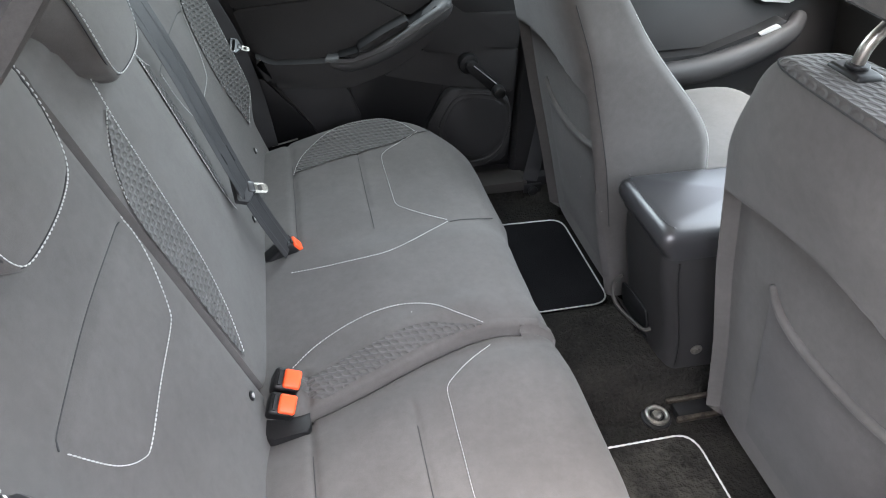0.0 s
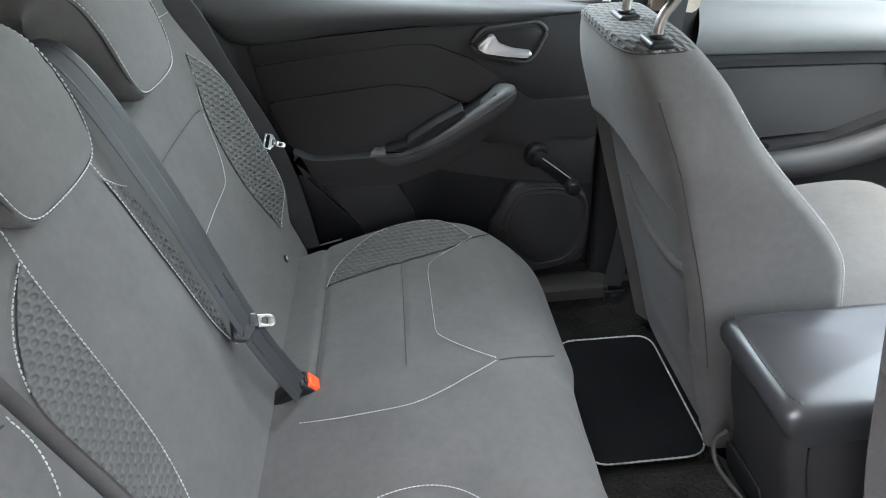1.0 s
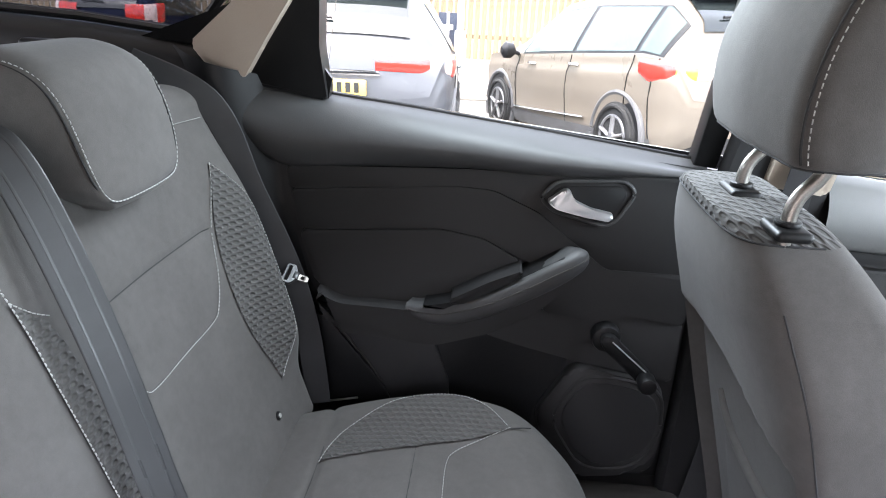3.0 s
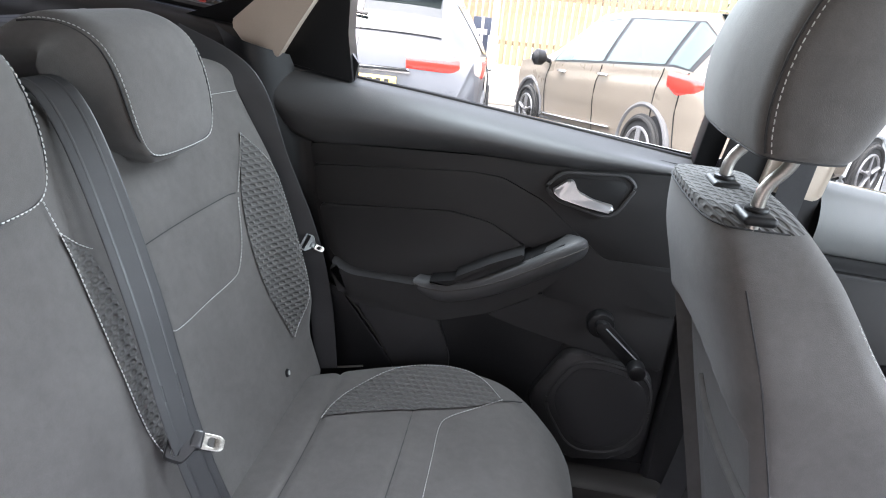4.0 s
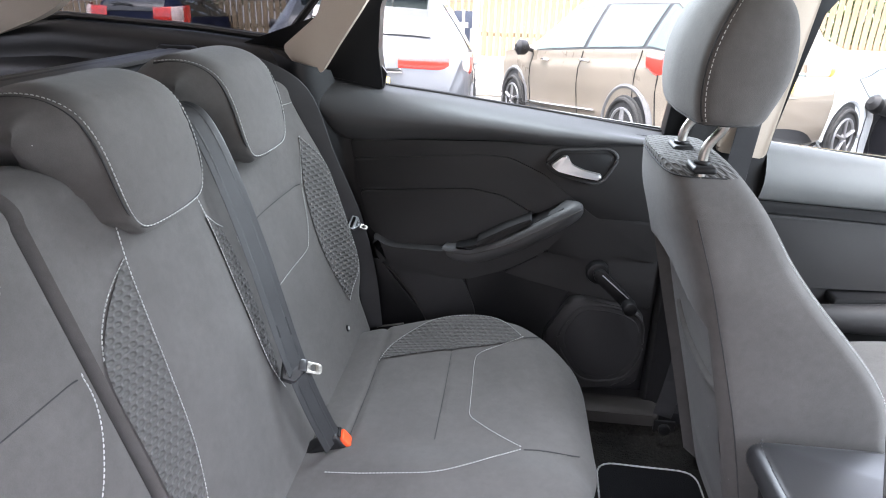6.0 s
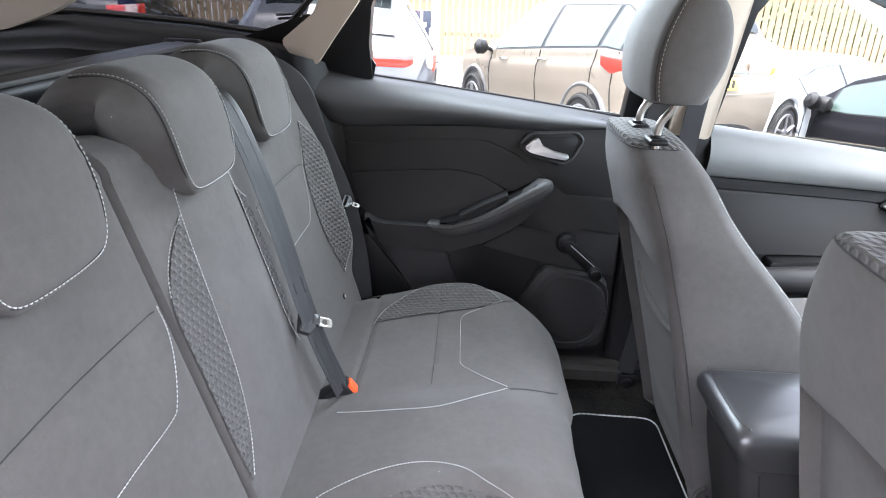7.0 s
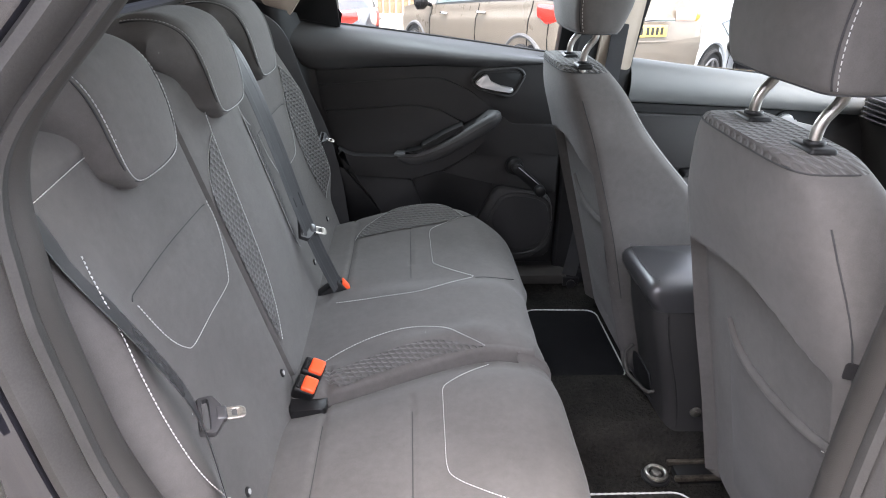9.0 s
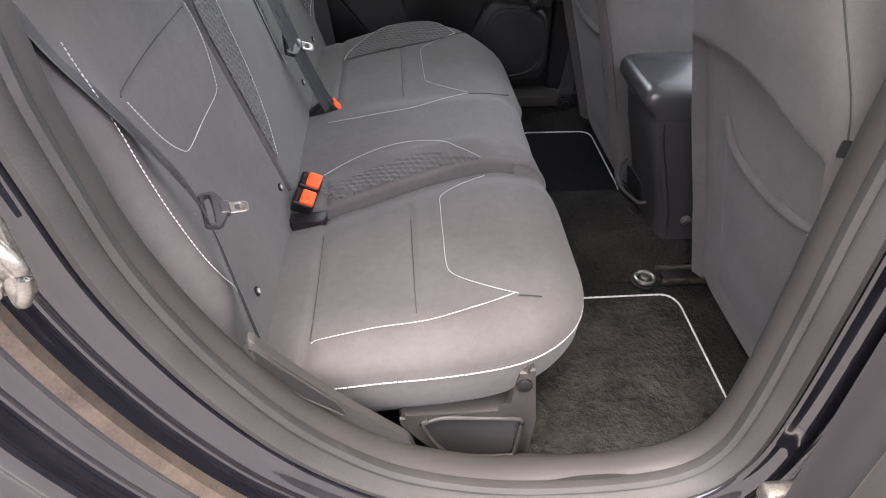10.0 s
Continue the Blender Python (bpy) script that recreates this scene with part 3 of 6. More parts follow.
# anchor buttons low on the backrests
def anchor_button(y, par):
    p = on_back(y, 0.585, 0.001)
    t = tagged(new("anchor_button"), "round black child seat anchor button in the backrest", "anchor button", "anchor buttons")
    m = Matrix.Translation(p) @ Euler((0, radians(75), 0)).to_matrix().to_4x4()
    b = cyl(0.0075, 0.004, n=18, bevel=0.001)
    bmesh.ops.transform(b, matrix=m, verts=b.verts)
    part("rim", b, BLACK, t)
    b = cyl(0.004, 0.0016, at=(0, 0, 0.0024), n=12)
    bmesh.ops.transform(b, matrix=m, verts=b.verts)
    part("mark", b, THREAD, t, "white mark")


for y in (-0.490, -0.215, 0.225, 0.492):
    anchor_button(y, None)


def ribbon(pts, width, across, thick=0.0016, shift=0.0, proud=0.0):
    """A flat belt along pts, its width lying along the direction across(i)."""
    fine = spline(pts, 60)
    rings = []
    for i, p in enumerate(fine):
        d = (fine[min(i + 1, 59)] - fine[max(i - 1, 0)]).normalized()
        a = Vector(across(i / 59))
        a = (a - d * a.dot(d)).normalized()
        n = a.cross(d)
        n = n if n.x > 0 else -n
        p = p + a * shift + n * proud
        rings.append([p + a * (width / 2 * c) + n * (thick / 2 * e) for c, e in
                      [(-1, 0), (-0.97, 0.8), (-0.90, 1), (-0.45, 1.05), (0, 1.1), (0.45, 1.05), (0.90, 1), (0.97, 0.8), (1, 0), (0.97, -1), (0, -1), (-0.97, -1)]])
    return loft(rings)


def latch(parent, at, along, face, name="tongue", size=1.0):
    """The steel tongue of a belt, in its black grip."""
    z = Vector(face).normalized()
    x = (Vector(along) - z * Vector(along).dot(z)).normalized()
    m = (Matrix((x, z.cross(x), z)).transposed() * size).to_4x4()
    m.translation = at
    def pierced(out, hole, depth, lift):
        """A plate with a slot through it."""
        o, h = rounded(out, 0.005, 5), rounded(hole, 0.003, 5)
        rings = [[Vector((p, q, d)) for p, q in ring] for ring, d in ((o, lift), (o, lift + depth * 0.8), (grown(o, -0.0012), lift + depth), (grown(h, 0.0008), lift + depth), (h, lift + depth * 0.8), (h, lift), (o, lift))]
        b = loft(rings, caps=False)
        bmesh.ops.remove_doubles(b, verts=b.verts, dist=0.00001)
        bmesh.ops.transform(b, matrix=m, verts=b.verts)
        return b
    part("grip", pierced([(-0.016, -0.029), (0.006, -0.032), (0.018, -0.014), (0.018, 0.014), (0.006, 0.032), (-0.016, 0.029)], [(-0.009, -0.024), (-0.001, -0.025), (0.0, -0.012), (0.0, 0.012), (-0.001, 0.025), (-0.009, 0.024)], 0.010, -0.005), GRIP, parent, "dark plastic grip")
    part("grip_neck", box((0.016, 0.024, 0.013), tuple(m @ Vector((0.016, 0, 0))), 0.004, 3, m.to_3x3().to_4x4()), GRIP, parent)
    part(name, pierced([(0.014, -0.010), (0.044, -0.010), (0.050, -0.006), (0.050, 0.006), (0.044, 0.010), (0.014, 0.010)], [(0.030, -0.005), (0.036, -0.006), (0.038, -0.005), (0.038, 0.005), (0.036, 0.006), (0.030, 0.005)], 0.003, -0.001), WORNSTEEL, parent, "steel tongue")


belt_m = thing("middle_seat_belt", "black webbing seat belt with steel tongue across the rear bench", "seat belt", "rear seat belts")
MID = [(-0.14, 0.198, 1.094), (-0.092, 0.196, 1.097), (-0.062, 0.193, 1.072), (-0.029, 0.187, 1.00), (0.009, 0.178, 0.89), (0.036, 0.169, 0.80), (0.062, 0.157, 0.722), (0.092, 0.150, 0.64), (0.125, 0.152, 0.555)]
part("webbing", ribbon(MID, 0.045, lambda s: (0.55 - 0.20 * s, 0.85, 0), proud=0.010), WEBBING, belt_m)
for off in (-0.011, 0.011):
    part("woven_stripe", ribbon(MID, 0.0030, lambda s: (0.55 - 0.20 * s, 0.85, 0), 0.0004, off, 0.0108), GRIP, belt_m)
latch(belt_m, Vector((0.070, 0.153, 0.706)), (0.75, 0.35, -0.35), (0.5, -0.4, 0.75))
belt_l = thing("outer_seat_belt", "black webbing seat belt hanging along the backrest", "seat belt", "rear seat belts")
part("webbing", ribbon([(-0.16, 0.590, 1.125), (-0.054, 0.622, 1.062), (-0.004, 0.640, 0.92), (0.048, 0.650, 0.78), (0.078, 0.652, 0.65), (0.095, 0.645, 0.505)], 0.045, lambda s: (0.85, 0.40 - 0.25 * s, 0.2)), WEBBING, belt_l)
latch(belt_l, Vector((0.056, 0.634, 0.775)), (0.75, 0.1, -0.35), (0.35, -0.5, 0.9), size=0.66)
belt_r = thing("outer_seat_belt", "black webbing seat belt hanging slack along the backrest", "seat belt", "rear seat belts")
part("webbing", ribbon([(-0.16, -0.590, 1.125), (-0.068, -0.595, 1.060), (-0.030, -0.592, 0.985), (0.020, -0.586, 0.895), (0.062, -0.588, 0.810), (0.085, -0.605, 0.70), (0.105, -0.622, 0.580), (0.11, -0.625, 0.520)], 0.045, lambda s: (-0.27 - 0.22 * s, 0.87, -0.05 - 0.08 * s)), GRIP, belt_r)
latch(belt_r, Vector((0.072, -0.578, 0.792)), (0.9, 0.35, -0.1), (0.3, -0.3, 1.0), size=0.8)


def buckle(at, turn, label, two=False):
    t = thing("belt_buckle", label, "buckle", "belt buckles")
    m = Matrix.Translation(at) @ Euler([radians(a) for a in turn]).to_matrix().to_4x4()
    for k in ((-0.019, 0.019) if two else (0.0,)):
        b = box((0.040, 0.035, 0.075), (0, k, -0.032), 0.006, 3)
        bmesh.ops.transform(b, matrix=m, verts=b.verts)
        case = part("case", b, BLACK, t, "black plastic case")
        b = box((0.026, 0.029, 0.012), (0.006, k, 0.006), 0.004, 3)
        bmesh.ops.transform(b, matrix=m, verts=b.verts)
        part("button", b, ORANGE, t, "orange release button")
        b = box((0.006, 0.024, 0.006), (-0.012, k, 0.006), 0.001, 1)
        bmesh.ops.transform(b, matrix=m, verts=b.verts)
        part("slot", b, BLACK, t)
    return t


buckle(Vector((0.118, -0.205, 0.570)), (24, 20, -8), "pair of black buckles with orange buttons in the cushion slit", True)
buckle(Vector((0.140, 0.168, 0.555)), (0, 55, 12), "black buckle with orange button beside the middle belt")
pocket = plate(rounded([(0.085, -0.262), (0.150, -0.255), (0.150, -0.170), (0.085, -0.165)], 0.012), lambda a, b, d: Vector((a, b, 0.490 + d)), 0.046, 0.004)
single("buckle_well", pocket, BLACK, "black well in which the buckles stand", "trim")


# ---- front seats ----
def front_seat(y0, x1, lean, side, label, top=0.168, shift=0.0, sink=0.0, spread=0.0735):
    """A front seat seen from behind; x1: its rear face at 1.0 m; side: +1 when its outer edge is towards +y."""
    t = thing("bucket_seat", label, "car seat", "front seats")

    def rear(z):
        return x1 + lean * (1.0 - z)

    def half(z):
        return top + (0.228 - top) * (1 - smooth(0.88, 1.06, z)) - 0.018 * (1 - smooth(0.45, 0.70, z))

    def ring(z, k=1.0, n=72):
        h, d = half(z) * k, 0.115 * (0.55 + 0.45 * k)
        out = []
        for i in range(n):
            a = 2 * math.pi * i / n
            c, s = math.cos(a), math.sin(a)
            px = math.copysign(abs(c) ** 0.48, c) * d / 2
            py = math.copysign(abs(s) ** 0.40, s) * h
            if c > 0:
                px += (0.03 + 0.13 * smooth(0.98, 0.70, z)) * smooth(0.5, 0.9, abs(py) / h) * smooth(1.06, 0.95, z)
            else:
                line = 0.835 + 0.025 * math.cos(py / h * 2.2)
                recess = 0.030 * smooth(line + 0.006, line - 0.022, z) * (1 - smooth(0.86, 0.93, abs(py) / h))
                px += recess
                px -= 0.012 * math.exp(-((z - 0.96) / 0.06) ** 2) * (1 - (py / h) ** 2)
            out.append(Vector((rear(z) + d / 2 + px, y0 + py, z)))
        return out
    zs = [0.30 + i * (0.705 - sink) / 94 for i in range(95)]
    part("backrest", loft([ring(z) for z in zs]), FABRIC, t)
    def roll(a):
        return ring(1.005 - sink + 0.064 * math.sin(a), 0.58 + 0.42 * math.cos(a))
    part("top_roll", loft([roll(a) for a in (0.0, 0.1, 0.2, 0.3, 0.4, 0.5, 0.6, 0.7, 0.8, 0.88)], caps=False), FABRIC, t)
    cap = loft([roll(a) for a in (0.88, 0.95, 1.02, 1.1, 1.2, 1.32, 1.45, 1.55)])
    part("seam", tube([p + Vector((-0.0006, 0, 0.0004)) for p in roll(0.88)[16:57]], 0.0012, 6), SEAM, t)
    lay = cap.loops.layers.uv.new("UVMap")
    for fc in cap.faces:
        for lp in fc.loops:
            lp[lay].uv = (lp.vert.co.y * 72, (lp.vert.co.x + lp.vert.co.z) * 72)
    part("top_panel", cap, PATTERN, t, "raised chevron weave panel")

    def on_rear(y, z, lift=0.001):
        h, d = half(z), 0.115
        s = min(abs(y) / h, 0.999) ** (1 / 0.40)
        c = math.sqrt(max(0.0, 1 - s * s)) ** 0.48
        px = -c * d / 2
        line = 0.835 + 0.025 * math.cos(y / h * 2.2)
        px += 0.030 * smooth(line + 0.006, line - 0.022, z) * (1 - smooth(0.86, 0.93, abs(y) / h))
        px -= 0.012 * math.exp(-((z - 0.96) / 0.06) ** 2) * (1 - (y / h) ** 2)
        return Vector((rear(z) + d / 2 + px - lift, y0 + y, z))
    part("stitching", stitches([ring(z)[60 if side > 0 else 12] + Vector((0.001, -0.002 * side, 0)) for z in zs[44:94:2]], lambda p: Vector((0.4, -0.9 * side, 0)).normalized()), THREAD, t, "white contrast stitching")
    # seams where the rear face turns into the sides
    for s in (-1, 1):
        pts = []
        for z in zs[30:95:4]:
            r, q = ring(z), 3.8 - 2.0 * smooth(0.97, 0.66, z)
            i = (54 - q) if s < 0 else (18 + q)
            j = int(i)
            pts.append(r[j].lerp(r[j + 1], i - j) + Vector((-0.0004, 0.0004 * s, 0)))
        part("seam", tube(pts, 0.0011, 6), SEAM, t)
    # map pocket with a padded lip
    lip = spline([(0.090, 0.730, 0), (0.080, 0.712, 0), (0.058, 0.693, 0), (0.020, 0.681, 0), (-0.045, 0.678, 0), (-0.12, 0.685, 0), (-0.18, 0.698, 0), (-0.207, 0.706, 0)], 48)
    part("pocket_lip", tube([on_rear(p.x, p.y, 0.002) for p in lip], lambda s: 0.0035 + 0.0045 * math.sin(s * math.pi) ** 0.4, 10), FABRIC, t)
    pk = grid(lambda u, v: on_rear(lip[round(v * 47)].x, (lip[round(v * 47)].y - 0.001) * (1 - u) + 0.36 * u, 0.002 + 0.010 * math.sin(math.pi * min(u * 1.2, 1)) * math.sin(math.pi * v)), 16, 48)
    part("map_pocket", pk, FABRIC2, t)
    part("stitching", stitches([on_rear(-0.178 - 0.026 * i / 10, 0.690 + 0.010 * i / 10, 0.0085) for i in range(11)], lambda p: Vector((-1, 0, 0.2)), 0.005, 0.003), THREAD, t, "white stitched pocket end")
    # seat base
    base = []
    for i in range(25):
        x = i / 24
        w = 0.25 - 0.02 * math.cos(x * 5)
        zc, h = 0.50 + 0.05 * x, 0.085 * (1 - 0.75 * abs(2 * x - 1) ** 8)
        base.append([Vector((rear(0.5) + 0.10 + 0.50 * x, y0 + math.copysign(abs(math.sin(a)) ** 0.6, math.sin(a)) * w, zc + math.copysign(abs(math.cos(a)) ** 0.7, math.cos(a)) * h)) for a in (2 * math.pi * k / 32 for k in range(32))])
    part("seat_cushion", loft(base), FABRIC, t)
    part("under_frame", box((0.42, 0.36, 0.14), (rear(0.4) + 0.30, y0, 0.36), 0.02), BLACK, t, "black seat frame")
    # headrest on two steel posts: upright front, rear face bulging low and leaning in at the top
    hx, hy, hz = rear(1.05) + 0.055, y0 + shift, 1.138 - sink
    back_line = spline([(0.0, -0.034, 0), (0.12, -0.041, 0), (0.32, -0.045, 0), (0.55, -0.041, 0), (0.78, -0.027, 0), (0.93, -0.008, 0), (1.0, 0.012, 0)], 60)
    face_line = spline([(0.0, 0.060, 0), (0.10, 0.070, 0), (0.35, 0.086, 0), (0.62, 0.086, 0), (0.86, 0.072, 0), (0.96, 0.052, 0), (1.0, 0.026, 0)], 60)

    def head_ring(v, k=1.0, dz=0.0):
        xa, xb = line_at([(p.x, p.y) for p in back_line], v), line_at([(p.x, p.y) for p in face_line], v)
        xm, w = (xa + xb) / 2, (0.122 + 0.008 * math.sin(math.pi * v)) * (1 - 0.16 * smooth(0.72, 1.0, v) ** 2)
        out = [(xa, -w), (xa - 0.007, 0), (xa, w), (xm, w + 0.004), (xb - 0.012, w * 0.94), (xb + 0.006, 0), (xb - 0.012, -w * 0.94), (xm, -w - 0.004)]
        return [Vector((hx + xm + (a - xm) * k, hy + b * k, hz + 0.182 * v + dz)) for a, b in rounded(out, 0.024, 6)]
    rows = [head_ring(0.0, 0.55, 0.002), head_ring(0.0, 0.90), head_ring(0.012, 0.968), head_ring(0.035, 0.993)] + [head_ring(0.06 + 0.90 * i / 30) for i in range(31)] + [head_ring(0.985, 0.96), head_ring(1.0, 0.86), head_ring(1.0, 0.6, 0.003)]
    part("headrest", loft(rows), FABRIC, t, angle=60)
    for s in (-1, 1):
        j = 3 if s < 0 else 17
        line = [r[j].copy() for r in rows[3:35]]
        part("stitching", stitches([p + Vector((0.0045, 0.0032 * s, 0)) for p in line], lambda p: Vector((-0.3, 0.9 * s, 0)).normalized(), 0.0050, 0.0022, 0.0006), THREAD, t, "pale stitching")
        part("seam", tube([p + Vector((-0.0004, 0.0004 * s, 0)) for p in line], 0.0013, 6), SEAM, t)
        py = hy + s * spread
        part("post", tube(spline([(hx - 0.006, py, 1.052 - sink), (hx - 0.006, py, 1.086 - sink), (hx - 0.001, py, 1.104 - sink), (hx + 0.012, py, 1.122 - sink), (hx + 0.018, py, 1.142 - sink), (hx + 0.018, py, 1.18 - sink)], 28), 0.0072, 14), STEEL, t, "steel post")
        part("post_guide", join(box((0.034, 0.050, 0.011), (hx - 0.006, py, 1.069 - sink), 0.005, 3), cyl(0.0125, 0.006, (hx - 0.006, py, 1.0765 - sink), 20, bevel=0.002)), BLACK, t, "black plastic guide")
    part("bottom_seam", tube([p + Vector((0, 0, -0.0005)) for p in rows[2]] + [rows[2][0]], 0.0011, 6), SEAM, t)
    hk = plate(rounded([(-0.012, -0.014), (0.012, -0.014), (0.010, 0.014), (-0.002, 0.016)], 0.004), lambda a, b, d: on_rear(side * (half(0.835) * 0.985 + a * 0.25), 0.850 + b * 0.8, 0.001 + d), 0.005, 0.001)
    part("cover_clip", hk, PLASTIC, t, "grey plastic clip")
    # rails on the floor
    for s in ((1,) if side < 0 else ()):
        part("rail", box((0.34, 0.040, 0.020), (0.855 + 0.17, -0.165, 0.272), 0.004), BLACK, t, "dark metal floor rail")
        part("rail_cover", join(box((0.14, 0.010, 0.012), (0.915, -0.142, 0.283), 0.003), box((0.14, 0.010, 0.012), (0.915, -0.188, 0.283), 0.003)), RUST, t, "worn metal rail edges")
        part("bolt_seat", cyl(0.030, 0.006, (0.815, -0.165, 0.269), 24, bevel=0.002), BLACK, t, "black bolt plate")
        part("rail_bolt", join(tube([Vector((0.815 + 0.020 * math.cos(q * math.pi / 16), -0.165 + 0.020 * math.sin(q * math.pi / 16), 0.277)) for q in range(33)], 0.005, 8), cyl(0.011, 0.014, (0.815, -0.165, 0.275), 6, bevel=0.002)), WORNSTEEL, t, "worn metal rail bolt")
    return t


front_seat(-0.370, 0.736, 0.23, -1, "dark grey fabric front seat with headrest and map pocket", shift=-0.012)
front_seat(0.367, 0.640, 0.27, 1, "dark grey fabric reclined front seat with headrest and map pocket", top=0.148, shift=-0.058, sink=0.024, spread=0.066)

# ---- centre console ----
console = thing("centre_console", "dark plastic centre console with padded armrest lid", "console")


def con_x(z):
    return 0.846 - 0.062 * smooth(0.33, 0.66, z)


def con_ring(z):
    xr, w = con_x(z), 0.100 - 0.008 * smooth(0.40, 0.66, z)
    pts = [(xr + 0.020, -w), (xr, -w + 0.016), (xr - 0.005, 0), (xr, w - 0.016), (xr + 0.020, w), (xr + 0.25, w + 0.01), (1.75, w), (1.75, -w), (xr + 0.25, -w - 0.01)]
    return [Vector((a, b, z)) for a, b in rounded(pts, 0.016, 4)]
part("body", loft([con_ring(0.27 + 0.013 * i) for i in range(30)]), PLASTIC2, console)
lid = []
for i in range(13):
    v = i / 12
    z = 0.628 + 0.066 * v
    e = max(0, v - 0.6) / 0.4
    g = 0.030 * (1 - math.sqrt(1 - min(e, 0.98) ** 2))
    x0 = 0.764 + g + 0.03 * (1 - smooth(0, 0.5, v)) * 0.6
    lid.append([Vector((a, b, z + (0.004 if b == 0 else 0))) for a, b in rounded([(x0, -0.098 + g), (x0, 0.098 - g), (1.16 - g, 0.098 - g), (1.16 - g, -0.098 + g)], 0.022, 4)])
part("armrest_lid", loft(lid), VINYL, console, "black stitched vinyl armrest lid")
part("stitching", stitches(spline([(0.785, -0.088, 0.6945), (0.775, -0.07, 0.6955), (0.772, 0, 0.6955), (0.775, 0.07, 0.6955), (0.785, 0.088, 0.6945)], 40), lambda p: Vector((-0.3, 0, 1)), 0.006, 0.003, 0.0008), VINYL, console)
part("panel_joint", tube([Vector((con_x(z) + 0.024, -0.1008 + 0.008 * smooth(0.40, 0.66, z), z)) for z in [0.345 + 0.0225 * i for i in range(13)]], 0.0014, 6), BLACK, console, "dark panel joint")
# No hollow here: the recess's shade is this flat black sheet.
part("cup_recess_shade", plate(rounded([(-0.030, 0.385), (0.070, 0.352), (0.088, 0.372), (0.088, 0.415), (0.040, 0.428), (-0.024, 0.432)], 0.010), lambda a, b, d: Vector((con_x(b) - 0.006 - d, a, b)), 0.004, 0.001), BLACK, console, "flat black sheet standing for shade in the recess")
part("recess_rim", tube(spline([(con_x(0.42) - 0.006, 0.096, 0.425), (con_x(0.40) - 0.026, 0.098, 0.398), (con_x(0.37) - 0.030, 0.072, 0.366), (con_x(0.37) - 0.024, 0.010, 0.374), (con_x(0.385) - 0.016, -0.030, 0.384), (con_x(0.385) - 0.004, -0.036, 0.392)], 30), 0.0042, 8), TRIMGREY, console, "grey rim")
part("recess_lip", grid(lambda u, v: Vector((con_x(0.36) - 0.026 * u + 0.002, -0.030 + 0.126 * v, 0.345 + 0.024 * u + 0.008 * (1 - v))), 6, 10), PLASTIC2, console)
part("screw", join(cyl(0.012, 0.006, (0.905, -0.103, 0.385), 18, "Y", 0.001), cyl(0.006, 0.010, (0.905, -0.104, 0.385), 6, "Y", 0.001)), WORNSTEEL, console, "bright recessed screw")


# ---- floor ----
def floor_z(x, y):
    return 0.262 + 0.084 * (1 - smooth(0.085, 0.155, abs(y))) + 0.03 * smooth(0.60, 0.68, abs(y)) + 0.004 * noise.noise((x * 9, y * 9, 0))


tagged(new("floor", mesh_of("floor", grid(lambda u, v: Vector((0.40 + 1.70 * u, -0.70 + 1.40 * v, floor_z(0.40 + 1.70 * u, -0.70 + 1.40 * v))), 60, 60), CARPET)),
       "worn black carpet on the car floor with tunnel", "floor", kind="structure")
single("bench_riser", grid(lambda u, v: Vector((0.47 + 0.03 * (1 - u) ** 2, -0.56 + 1.18 * v, 0.25 + 0.16 * u)), 8, 12), CARPET, "black carpet riser under the bench", "trim", kind="structure")


def floor_mat(pts, material, label, lumps, side):
    t = thing("floor_mat", label, "floor mat", "floor mats")
    out = rounded(pts, 0.045, 6)
    cx, cy = sum(p[0] for p in out) / len(out), sum(p[1] for p in out) / len(out)
    rings = []
    for k in (1.0, 0.985, 0.9, 0.8, 0.7, 0.6, 0.5, 0.4, 0.3, 0.2, 0.1):
        r = []
        for a, b in out:
            x, y = cx + (a - cx) * k, cy + (b - cy) * k
            z = floor_z(x, y) + 0.009 + lumps * (noise.noise((x * 14, y * 14, 3)) + 0.4 * noise.noise((x * 40, y * 40, 5)))
            r.append(Vector((x, y, z - (0.006 if k == 1.0 else 0))))
        rings.append(r)
    part("cloth", loft(rings), material, t)
    edge = [Vector((cx + (a - cx) * 0.992, cy + (b - cy) * 0.992, floor_z(a, b) + 0.0105 + lumps * noise.noise((a * 14, b * 14, 3)))) for a, b in out]
    fine = even(edge + edge[:1], 0.004)
    part("edging", tube(fine, lambda s: 0.0020 + 0.0005 * math.sin(s * len(fine) * 1.9), 6), THREAD, t, "white whipped edging")


floor_mat([(0.440, -0.212), (0.868, -0.212), (0.860, -0.66), (0.440, -0.66)], MATWORN, "black carpet mat, worn and dusty, with white edging", 0.005, -1)
floor_mat([(0.625, 0.165), (0.862, 0.165), (0.862, 0.515), (0.64, 0.515)], MATCLOTH, "black carpet mat with white edging", 0.001, 1)


# ---- door panels ----
def slab(t, name, pts, y, depth, material, label="", bevel=0.006, r=0.012, sign=1, grow=0.0):
    return part(name, plate(rounded(grown(pts, grow) if grow else pts, r), lambda a, b, d: Vector((a, sign * (y - d), b)), depth, bevel), material, t, label)


